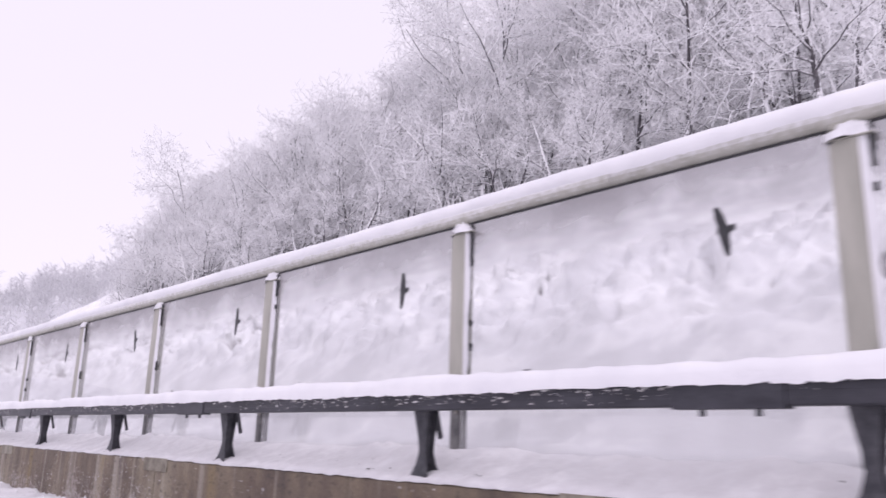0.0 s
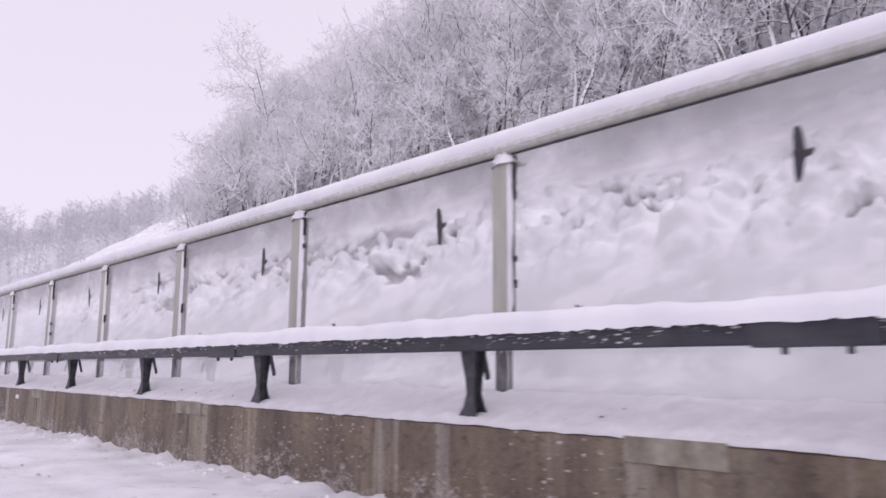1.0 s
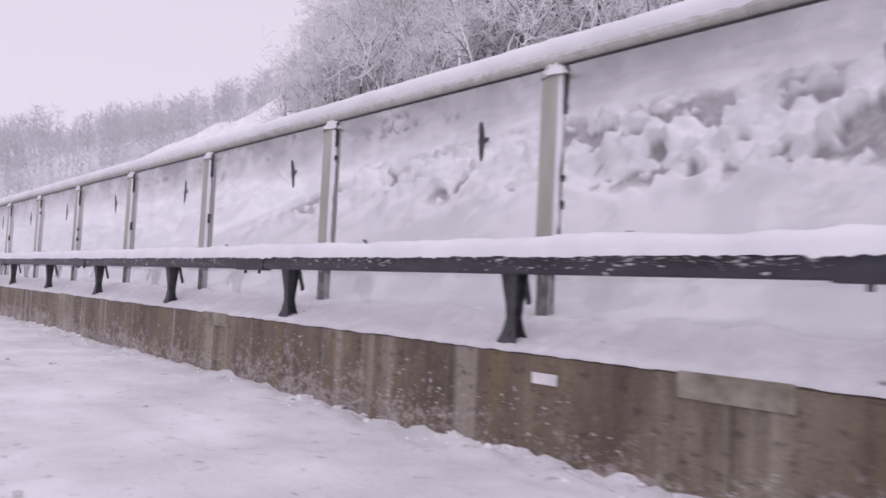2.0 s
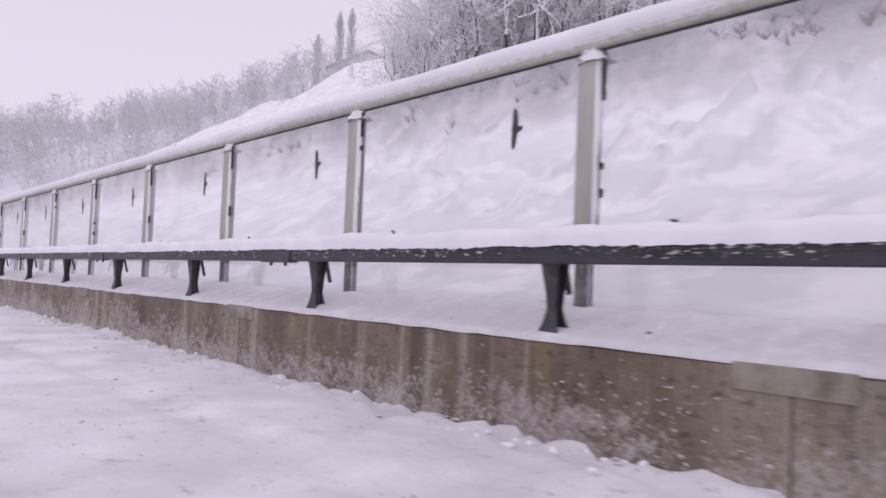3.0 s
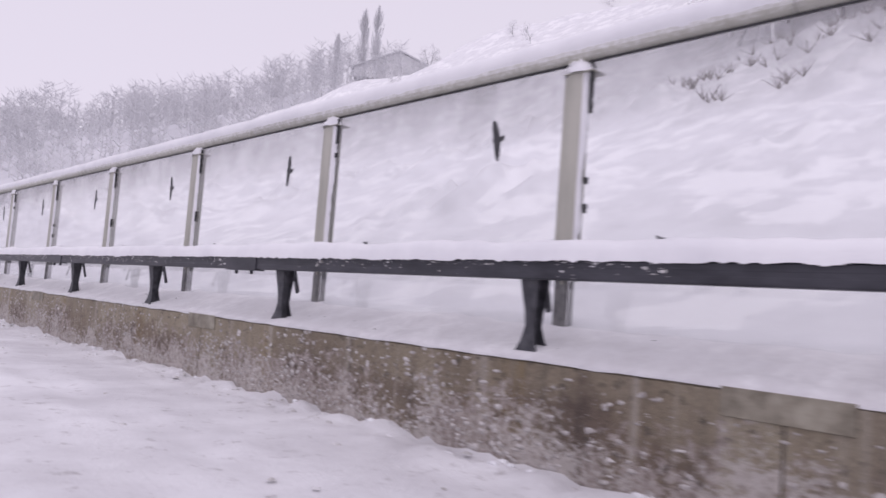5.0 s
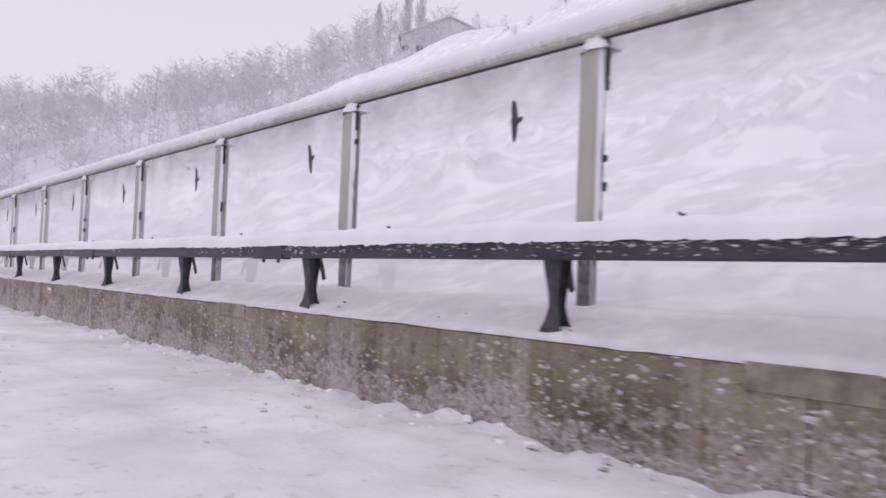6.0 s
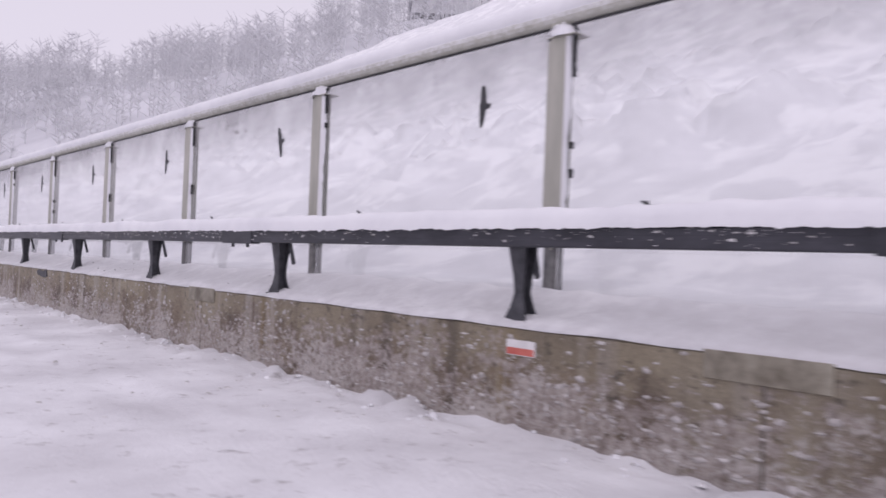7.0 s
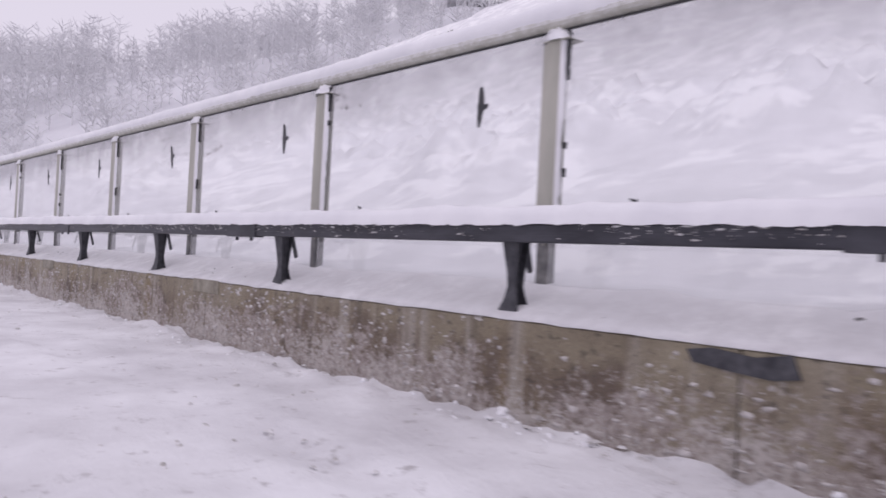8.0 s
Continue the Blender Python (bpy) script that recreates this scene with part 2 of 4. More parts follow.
BARK = bark_material("snowy_bark", (0.055, 0.05, 0.058), (0.13, 0.12, 0.13), (0.90, 0.90, 0.91), 0.52, 0.68, 0.8)
TWIG = bark_material("snowy_twigs", (0.09, 0.085, 0.10), (0.20, 0.19, 0.215), (0.95, 0.95, 0.96), 0.20, 0.36, 0.55)
# near-white bark under the snow: haze over the distance is painted into it
HAZED_TWIG = bark_material("hazed_snowy_woods", (0.64, 0.64, 0.66), (0.72, 0.72, 0.74), (0.80, 0.80, 0.82), 0.3, 0.7, 0.5, 0.4)


PIPE = bark_material("frosted_pipe", (0.42, 0.415, 0.36), (0.58, 0.575, 0.52), (0.78, 0.78, 0.79), 0.34, 0.74, 0.45, 20.0)


# ---- mesh helpers ----
class Soup:
    """Vertices and faces of one mesh."""

    def __init__(self):
        self.v, self.f = [], []

    def box(self, x0, x1, y0, y1, z0, z1):
        i = len(self.v)
        self.v += [(x, y, z) for x in (x0, x1) for y in (y0, y1) for z in (z0, z1)]
        self.f += [tuple(i + k for k in q) for q in ((0, 1, 3, 2), (4, 6, 7, 5), (0, 4, 5, 1), (2, 3, 7, 6), (0, 2, 6, 4), (1, 5, 7, 3))]
        return self

    def prism(self, outline, axis, a, b):
        """A closed outline of two coordinates, drawn out along an axis from a to b."""
        i, n = len(self.v), len(outline)
        for s in (a, b):
            for p, q in outline:
                self.v.append((s, p, q) if axis == "x" else (p, s, q) if axis == "y" else (p, q, s))
        self.f += [(i + k, i + (k + 1) % n, i + n + (k + 1) % n, i + n + k) for k in range(n)]
        self.f += [tuple(i + n - 1 - k for k in range(n)), tuple(i + n + k for k in range(n))]
        return self

    def grid(self, pts):
        """pts: rows of points."""
        i, w = len(self.v), len(pts[0])
        for r in pts:
            self.v += r
        for a in range(len(pts) - 1):
            for b in range(w - 1):
                k = i + a * w + b
                self.f.append((k, k + 1, k + w + 1, k + w))
        return self

    def mesh(self, name, mat, smooth=False, bevel=0.0):
        me = bpy.data.meshes.new(name)
        me.from_pydata(self.v, [], self.f)
        if bevel or not smooth:
            bm = bmesh.new()
            bm.from_mesh(me)
            bmesh.ops.recalc_face_normals(bm, faces=bm.faces)
            if bevel:
                bmesh.ops.bevel(bm, geom=list(bm.edges), offset=bevel, segments=1, affect="EDGES")
            bm.to_mesh(me)
            bm.free()
        me.materials.append(mat)
        if smooth:
            me.polygons.foreach_set("use_smooth", [True] * len(me.polygons))
        return me


def part(name, soup, mat, parent=None, label="", smooth=False, bevel=0.0, at=(0, 0, 0)):
    me = soup if isinstance(soup, bpy.types.Mesh) else soup.mesh(name, mat, smooth, bevel)
    ob = new(name, me)
    ob.location = at
    if parent:
        ob.parent = parent
    if label:
        ob["label"] = label
    return ob


def wob(x, y, z=0.0, s=1.0):
    return noise.noise((x * s, y * s, z * s))


# ---- plan ----
ROAD_Z = -0.09
WALL_X, WALL_TOP = 4.78, 0.75
BEAM_X, BEAM_LOW, BEAM_HIGH = 4.76, 1.40, 1.555
GLASS_X, PIPE_X, PIPE_Z, PIPE_R = 5.52, 5.56, 3.535, 0.10
BAY = 4.0
FIRST, LAST = -1, 46
END = 186.0


def smooth_step(a, b, t):
    t = min(1.0, max(0.0, (t - a) / (b - a)))
    return t * t * (3 - 2 * t)


def hill(x, y):
    """Height of the far hillside."""
    u = 0.80 * x + 0.60 * (y - 127)
    z = 0.80 * max(0.0, u - 105)
    crest = 46 + 0.19 * min(140.0, max(0.0, x - 40)) + 40 * smooth_step(165, 240, x)
    top = z * crest / (z ** 4 + crest ** 4) ** 0.25 - 0.25 * max(0.0, u - 235)
    knoll = 12 * math.exp(-((x - 150) / 34) ** 2 - ((y - 300) / 45) ** 2)
    return max(0.0, top + knoll * min(1.0, z / 60)) + 4 * min(1.0, z / 20) * wob(x, y, 0, 0.02)


LATE = [(5.5, 1.0), (6.3, 1.15), (8.0, 1.95), (10.0, 2.85), (13.0, 3.85), (20.0, 6.3), (28.0, 9.8), (40.0, 17.6), (50.0, 25.0), (56.0, 29.4), (58.5, 30.2), (64.0, 29.0), (80.0, 22.0), (110.0, 8.0)]
EARLY = [(5.5, 1.0), (6.3, 1.15), (8.0, 1.95), (10.0, 2.85), (13.0, 4.3), (20.0, 8.6), (28.0, 12.8), (40.0, 18.6), (50.0, 24.5), (56.0, 28.4), (58.5, 29.2), (64.0, 29.0), (80.0, 22.0), (110.0, 8.0)]


def along(table, x):
    for (xa, za), (xb, zb) in zip(table, table[1:]):
        if x <= xb:
            return za + (zb - za) * (x - xa) / (xb - xa)
    return table[-1][1]


# height of the crest along the road, against its usual 30.2 m
CREST = [(112, 29.9), (138, 30.7), (141.5, 30.5), (145.5, 27.4), (151, 28.9), (160, 29.5), (171, 29.2), (181, 28.5), (192, 28.2), (200, 27.7), (212, 27.1), (225, 26.2), (240, 25.4), (262, 24.6), (330, 23.5)]
# the heap of ploughed snow close behind the glass of the first stretch
HEAP = [(5.5, 1.0), (6.0, 1.12), (6.6, 1.72), (7.4, 2.5), (8.4, 3.36), (9.2, 4.0), (10.2, 4.45), (12.0, 5.2), (110.0, 52.7)]


def slope(x, y):
    f = smooth_step(75, 112, y)
    z = (1 - f) * along(EARLY, x) + f * along(LATE, x)
    if y > 112 and x > 22:
        z *= 1 + (along(CREST, y) / 30.2 - 1) * smooth_step(22, 48, x)
    return z


def bank(x, y):
    """Height of the snow behind the wall."""
    d = x - 5.5
    if d < 0:
        return 1.0 + 0.33 * d + 0.02 * wob(x, y, 3, 1.7) + 0.03 * abs(wob(x, y, 4, 3.6)) + 0.012 * wob(x, y, 5, 8.0)
    z = slope(x, y)
    near = 1 - smooth_step(40, 54, y)
    if near > 0 and x < 41:
        z += near * max(0.0, along(HEAP, x) - z) * (1 - smooth_step(30, 41, x))
    rough = min(1.0, d / 2.0) * (1 - smooth_step(25, 31, x))
    big = min(1.0, d / 12)
    z += rough * (0.13 * wob(x, y, 1, 0.55) + 0.05 * wob(x, y, 2, 1.6)) + big * (0.5 * wob(x, y, 6, 0.09) + 0.15 * wob(x, y, 7, 0.18))
    return z


# ---- setting ----
def road_height(x, y):
    z = ROAD_Z + 0.02 * wob(x, y, 5, 0.9) + 0.012 * wob(x, y * 0.5, 6, 3.0)
    for rut in (-0.6, 1.1, 2.75):
        d = x - rut - 0.12 * wob(rut, y, 1, 0.15)
        z -= 0.035 * math.exp(-(d / 0.20) ** 2) * (0.6 + 0.8 * wob(rut, y, 2, 1.2))
        z += 0.022 * math.exp(-((abs(d) - 0.34) / 0.10) ** 2) * (0.6 + 1.2 * abs(wob(x, y, 12, 3.5)))
    edge = smooth_step(3.9, 4.78, x)
    if edge > 0:
        z += edge * (0.06 * wob(x, y, 8, 0.7) + 0.15 * abs(wob(x, y, 9, 2.6)) + 0.08 * abs(wob(x, y, 10, 6.5)) - 0.035)
    return z


def build_road():
    s = Soup()
    xs = [-30, -16, -9, -5, -3] + [-2 + 0.17 * i for i in range(34)] + [3.8 + 0.07 * i for i in range(15)]
    rows = []
    for y in [-14 + 0.5 * i for i in range(28)] + [0.13 * i for i in range(1200)] + [156 + 0.5 * i for i in range(40)] + [176 + 4 * i for i in range(100)]:
        rows.append([(x, y, road_height(x, y)) for x in xs])
    s.grid(rows)
    return tagged(part("road", s, SNOW_ROAD, smooth=True), "snow-covered road with slushy wheel tracks", "road", kind="structure")


def build_ground():
    s = Soup()
    rows = []
    for y in (-2500, -800, -300, -100, 0, 60, 120, 150, 170, 190, 210, 230, 250, 270, 290, 310, 330, 350, 370, 410, 450, 490, 540, 600, 700, 900, 1400, 2600):
        rows.append([(x, y, -0.5 + hill(x, y)) for x in (-2500, -900, -400, -200, -100, -50, 0, 20, 40, 55, 70, 85, 100, 115, 130, 145, 160, 175, 190, 205, 220, 240, 260, 300, 350, 420, 600, 1000, 2600)])
    s.grid(rows)
    return tagged(part("ground", s, WOOD_FLOOR, smooth=True), "snow-covered valley floor and hillside", "ground", kind="structure")


def lumps(x, y, size, seed, fine=0.2):
    """Rounded clods with sharp creases between them, 0 to 1."""
    u = x / size + 0.4 * wob(x, y, seed, 1.5 / size) + fine * wob(x, y, seed, 4 / size)
    v = y / size + 0.4 * wob(x, y, seed + 1, 1.5 / size) + fine * wob(x, y, seed + 1, 4 / size)
    d = noise.voronoi((u, v, seed * 1.37))[0][0]
    return max(0.0, 1 - 1.35 * d * d)


def soft_lumps(x, y):
    """Height of the rounded humps of snow lying on the slope."""
    w = smooth_step(8.0, 11, x) * (1 - smooth_step(25, 31, x)) * smooth_step(40, 54, y)
    if w <= 0:
        return 0.0
    patch = smooth_step(-0.12, 0.25, wob(x, y, 51, 0.22))
    return w * (0.85 * patch * puffs(x * 0.42 + 40, y * 0.42) + 0.08 * abs(wob(x, y, 57, 2.1)))


def heap_band(x, y):
    """How far a point lies within the broken upper face of the ploughed heap, 0 to 1."""
    wide = 1.05 - 0.15 * smooth_step(6, 20, y)
    return (1 - smooth_step(42, 52, y)) * math.exp(-(abs(x - 8.35 - 0.2 * wob(0, y, 27, 0.4)) / wide) ** 4)


def heap_hole(x, y):
    """Where the face has broken away and bare grey soil shows."""
    bare = 0.34 - 0.40 * smooth_step(6, 24, y)
    return smooth_step(bare, bare + 0.07, 0.8 * wob(x * 0.8, y * 0.5, 41, 1.1) + 0.42 * wob(x, y, 43, 2.8) + 0.36 * wob(x, y, 45, 6.5) - 0.32 * abs(x - 8.6))


def puffs(x, y):
    """Cauliflower lumps of ploughed snow, about 0 to 1."""
    a = x + 0.10 * wob(x, y, 21, 2.5)
    b = y + 0.14 * wob(x, y, 23, 2.5)
    return 0.95 * abs(wob(a, b, 25, 1.5)) + 0.80 * abs(wob(a, b, 26, 3.3)) + 0.45 * abs(wob(a, b, 28, 7.0))


def build_bank():
    s = Soup()
    xs = [4.80, 4.82, 4.86, 4.9] + [4.98 + 0.09 * i for i in range(6)] + [5.5 + 0.15 * i for i in range(9)] + [6.85 + 0.05 * i for i in range(60)]
    xs += [9.9 + 0.25 * i for i in range(50)] + [22.5 + 0.4 * i for i in range(19)] + [30.2, 31, 32, 33, 34, 36, 38, 40, 42, 44, 46, 48, 50, 52, 54, 55, 56, 57, 58, 59.5, 62, 66, 74, 84, 96, 110]
    rows, bare = [], []
    for y in [-12 + 0.5 * i for i in range(22)] + [-1 + 0.06 * i for i in range(850)] + [50.05 + 0.21 * i for i in range(582)] + [172.4 + 0.9 * i for i in range(62)] + [228.4 + 4 * i for i in range(26)]:
        r = []
        for x in xs:
            z, px = bank(x, y), x
            if x < 4.85:
                # the snow droops a little over the wall's edge
                droop = max(0.0, 0.4 + wob(0, y, 9, 1.9) + 0.7 * wob(0, y, 9, 6.5))
                px = (WALL_X - 0.006, WALL_X - 0.010, WALL_X + 0.03)[xs.index(x)]
                z = WALL_TOP + (-0.014 * droop, 0.012, 0.026)[xs.index(x)] + 0.008 * wob(0, y, 9, 7)
            if 4.85 < x < 5.6:
                z += 0.035 * abs(wob(x, y, 91, 5.5)) + 0.02 * abs(wob(x, y, 93, 12.0))
            if 5.0 < x < 6.1:
                w = smooth_step(5.0, 5.4, x)
                clod = 0.6 * lumps(x, y, 0.36, 61) + 0.4 * lumps(x, y, 0.18, 64)
                z += w * (0.10 - 0.04 * smooth_step(45, 70, y)) * clod * (0.3 + 0.7 * smooth_step(-0.1, 0.2, wob(x, y, 66, 0.8)))
            soil = 0.0
            if 6.9 < x < 9.9 and y < 53:
                band = heap_band(x, y)
                if band > 0.01:
                    soil = band * heap_hole(x, y)
                    lift = band * (0.38 * puffs(x, y) * (1 - soil) - 0.10) - 0.04 * soil
                    px -= 0.65 * lift
                    z += 0.76 * lift
            bare.append(soil)
            if x > 7.5:
                z += soft_lumps(x, y)
            if x > 24:
                z += smooth_step(24, 34, x) * (0.35 * wob(x, y, 68, 0.17) + 0.16 * wob(x, y, 69, 0.5))
            r.append((px, y, z))
        rows.append(r)
    s.grid(rows)
    ob = part("snow_bank", s, EMBANKMENT, smooth=True)
    ob.data.attributes.new("bare_soil", "FLOAT", "POINT").data.foreach_set("value", bare)
    return tagged(ob, "snow-covered roadside embankment with lumpy ploughed snow", "snow bank", kind="structure")


build_road()
build_ground()
build_bank()


# ---- parapet wall ----
def build_wall():
    wall = tagged(new("parapet_wall"), "stained wet concrete parapet wall splashed with snow", "wall", kind="structure")
    outline = [(WALL_X, -0.6), (WALL_X, WALL_TOP - 0.02), (WALL_X + 0.02, WALL_TOP), (5.2, WALL_TOP), (5.2, -0.6)]
    me = Soup().prism(outline, "y", 0.012, 7.988).mesh("concrete_panel", CONCRETE)
    back = Soup().box(WALL_X + 0.012, 5.15, -18, END, -0.6, WALL_TOP - 0.03)
    plate_me = Soup().box(WALL_X - 0.014, WALL_X + 0.01, -0.41, 0.41, 0.575, WALL_TOP + 0.012).mesh("joint_plate", PLATE, bevel=0.004)
    part("joint_filler", back, FILLER, wall, "grey-brown joint filler")
    for j in range(-2, 23):
        y = 8 * j + 1.83
        part("concrete_panel", me, CONCRETE, wall, at=(0, y, 0))
        if j != 16:
            part("joint_plate", plate_me, PLATE, wall, "grey cover plate over the joint", at=(0, y, 0))
            continue
        broken = Soup().prism([(-0.40, 0.60), (-0.22, 0.57), (0.05, 0.59), (0.33, 0.62), (0.38, 0.70), (0.2, 0.73), (-0.1, 0.70), (-0.34, 0.745)], "x", WALL_X - 0.02, WALL_X + 0.01)
        part("joint_plate", broken, DARK, wall, "rusty dark broken cover plate", at=(0, y, 0))
    return wall


build_wall()


# ---- guard rail ----
def rail_post_meshes():
    # waisted post: narrow in the middle, spread at the foot
    front = [(-0.075, 1.40), (-0.062, 1.30), (-0.045, 1.15), (-0.040, 1.02), (-0.050, 0.90), (-0.075, 0.80), (-0.088, 0.765)]
    rear = [(0.088, 0.765), (0.075, 0.80), (0.055, 0.90), (0.045, 1.02), (0.05, 1.15), (0.06, 1.30), (0.07, 1.53)]
    web = Soup().prism(front + rear + [(-0.075, 1.53)], "y", -0.012, 0.012)
    def flange(pts, off):
        f = Soup()
        for x, z in pts:
            k = 0.044 + 0.050 * smooth_step(0.0, 0.42, z - 1.02) + 0.085 * smooth_step(-0.02, 0.27, 1.02 - z) ** 1.3
            f.v += [(x + off - 0.006, -k, z), (x + off + 0.006, -k, z), (x + off + 0.006, k, z), (x + off - 0.006, k, z)]
        for i in range(0, 4 * len(pts) - 4, 4):
            f.f += [tuple(i + q for q in g) for g in ((0, 1, 5, 4), (1, 2, 6, 5), (2, 3, 7, 6), (3, 0, 4, 7))]
        e = len(f.v) - 4
        f.f += [(0, 3, 2, 1), (e, e + 1, e + 2, e + 3)]
        return f

    front_plate, rear_plate = flange([(-0.075, 1.53)] + front, -0.006), flange(rear, 0.006)
    base = Soup().box(-0.11, 0.115, -0.15, 0.15, 0.752, 0.768)
    brace = Soup().prism([(0.075, 1.50), (0.11, 1.50), (0.20, 1.16), (0.17, 1.14)], "y", -0.02, 0.02)
    bolt = Soup().prism([(0.014 * math.cos(a * math.pi / 3), 0.014 * math.sin(a * math.pi / 3)) for a in range(6)], "z", 0.768, 0.795)
    return [("web", web.mesh("web", DARK)), ("front_flange", front_plate.mesh("front_flange", DARK)), ("rear_flange", rear_plate.mesh("rear_flange", DARK)), ("base_plate", base.mesh("base_plate", DARK)), ("brace", brace.mesh("brace", DARK))], bolt.mesh("bolt", DARK)


def build_guard_rail():
    rail = tagged(new("guard_rail"), "dark wet steel guard rail on waisted posts, snow on top", "guard rail")
    # box beam with a shallow groove along its face
    x0, x1, a, b = BEAM_X, BEAM_X + 0.11, BEAM_LOW, BEAM_HIGH
    outline = [(x0 + 0.012, a), (x0, a + 0.012), (x0, a + 0.055), (x0 + 0.003, a + 0.062), (x0 + 0.003, b - 0.062), (x0, b - 0.055), (x0, b - 0.012), (x0 + 0.012, b), (x1, b), (x1, a)]
    beam = Soup().prism(outline, "y", 0.006, 7.994).mesh("beam", BEAM)
    sleeve = Soup().box(x0 - 0.012, x1 + 0.01, -0.40, 0.40, a - 0.016, b + 0.008).mesh("sleeve", BEAM, bevel=0.004)
    knob = Soup().prism([(0.022 * math.cos(k * math.pi / 4), 0.022 * math.sin(k * math.pi / 4)) for k in range(8)], "z", -0.05, 0.0).mesh("bolt", DARK)
    pieces, bolt = rail_post_meshes()
    for j in range(-2, 23):
        y = 8 * j + 0.82
        part("beam", beam, BEAM, rail, at=(0, y, 0))
        s = part("sleeve", sleeve, BEAM, rail, "dark splice sleeve with two bolts", at=(0, y, 0))
        for d in (-0.2, 0.2):
            part("bolt", knob, DARK, s, at=(x0 + 0.05, d, a - 0.012))
    for k in range(FIRST, LAST):
        post = part("rail_post", pieces[0][1], DARK, rail, "dark weathered steel post", at=(4.94, BAY * k, 0))
        for name, me in pieces[1:]:
            part(name, me, DARK, post)
        for dx, dy in ((-0.097, -0.135), (-0.097, 0.135), (0.1, -0.135), (0.1, 0.135)):
            part("bolt", bolt, DARK, post, at=(dx, dy, 0))
    return rail


build_guard_rail()


# ---- noise barrier ----
def build_barrier_post(beads, seed):
    post = new("barrier_post")
    part("front_flange", Soup().box(-0.10, -0.088, -0.10, 0.10, 1.44, 3.315), POST, post, bevel=0.003)
    part("rear_flange", Soup().box(0.078, 0.09, -0.055, 0.055, 1.44, 3.315), POST, post, bevel=0.003)
    part("web", Soup().box(-0.088, 0.078, -0.006, 0.006, 1.40, 3.315), POST, post)
    part("foot", Soup().box(-0.07, 0.06, -0.035, 0.095, 0.68, 1.44), FOOT, post, "dark mottled foot", bevel=0.006)
    for low, high in beads:
        strip, n = Soup(), max(3, int((high - low) / 0.03))
        edge = [(-0.196 + 0.016 * wob(seed, i, 2, 0.9), low + (high - low) * i / n) for i in range(n + 1)]
        back = [(-0.168 + 0.010 * wob(seed, i, 5, 0.9), low + (high - low) * i / n) for i in range(n, -1, -1)]
        part("glazing_bead", strip.prism(edge + back, "x", -0.078, -0.052), GASKET, post, "black glazing bead, partly snowed over")
    crown = Soup()
    rows = []
    for i in range(7):
        e = math.pi / 2 * i / 6
        rows.append([(-0.045 + 0.085 * math.cos(e) ** 0.8 * math.cos(a * math.pi / 6) * (1 + 0.8 * wob(a % 12, i, seed, 0.7)), -0.03 + 0.135 * math.cos(e) * math.sin(a * math.pi / 6) * (1 + 0.9 * wob(a % 12, i, seed + 4, 0.6)), 3.322 + 0.125 * math.sin(e) ** 0.6 * (1 + 0.35 * wob(a % 12, i, seed + 9, 0.8))) for a in range(13)])
    part("cap_snow", crown.grid(rows), SNOW, post, "lump of snow on the post head", smooth=True)
    part("cap_plate", Soup().box(-0.112, 0.10, -0.215, 0.112, 3.315, 3.327), POST, post, bevel=0.003)
    part("head_block", Soup().box(-0.075, 0.055, -0.075, 0.075, 3.327, 3.43), POST, post, bevel=0.005)
    # snow wedged between the flange and the pane
    fill = Soup()
    rows = []
    for i in range(74):
        z = 1.44 + i * 0.0257
        d = 0.014 * wob(0, z, seed, 9) + 0.026 * wob(2, z, seed, 3.1)
        rows.append([(-0.090, -0.090, z), (-0.092, -0.105 + 0.4 * d, z), (-0.083, -0.125 + 0.8 * d, z), (-0.068, -0.142 + d, z), (-0.051, -0.152 + 1.2 * d + 0.015 * wob(5, z, seed, 14), z)])
    part("packed_snow", fill.grid(rows), SNOW, post, "snow packed beside the post", smooth=True)
    for y in (-0.19, 0.085):
        part("cap_bolt", Soup().prism([(-0.1 + 0.012 * math.cos(a * math.pi / 3), y + 0.012 * math.sin(a * math.pi / 3)) for a in range(6)], "z", 3.295, 3.315), DARK, post)
    return tagged(post, "beige painted steel post of a roadside noise barrier", "post", "noise barrier posts")


posts = [build_barrier_post(((3.0, 3.40), (2.20, 2.36)), 3), build_barrier_post(((3.08, 3.40), (2.90, 2.96)), 15), build_barrier_post(((2.94, 3.40), (2.30, 2.36), (2.04, 2.12)), 27)]
for i, ob in enumerate(posts):
    ob.location = (5.57, BAY * (FIRST + i) + 0.18, 0)
for k in range(FIRST + 3, LAST):
    copy_thing(posts[(k * 5 + k // 4) % 3], pose(5.57, BAY * k + 0.18, 0))


def bird_outline(y, z, s, turn):
    """A soaring bird with spread wings, in the plane of the glass."""
    pts = [(0.10, 0.025), (0.085, 0.045), (0.045, 0.03), (0.03, 0.06), (0.02, 0.12), (-0.002, 0.195), (-0.03, 0.222), (-0.056, 0.208), (-0.06, 0.14), (-0.05, 0.05), (-0.064, 0.01),
           (-0.05, -0.02), (-0.046, -0.08), (-0.036, -0.15), (-0.022, -0.203), (0.004, -0.208), (0.024, -0.14), (0.03, -0.06), (0.042, -0.02), (0.085, -0.012)]
    c, q = math.cos(turn), math.sin(turn)
    return [(y - s * (a * c - b * q), z + s * (a * q + b * c)) for a, b in pts]


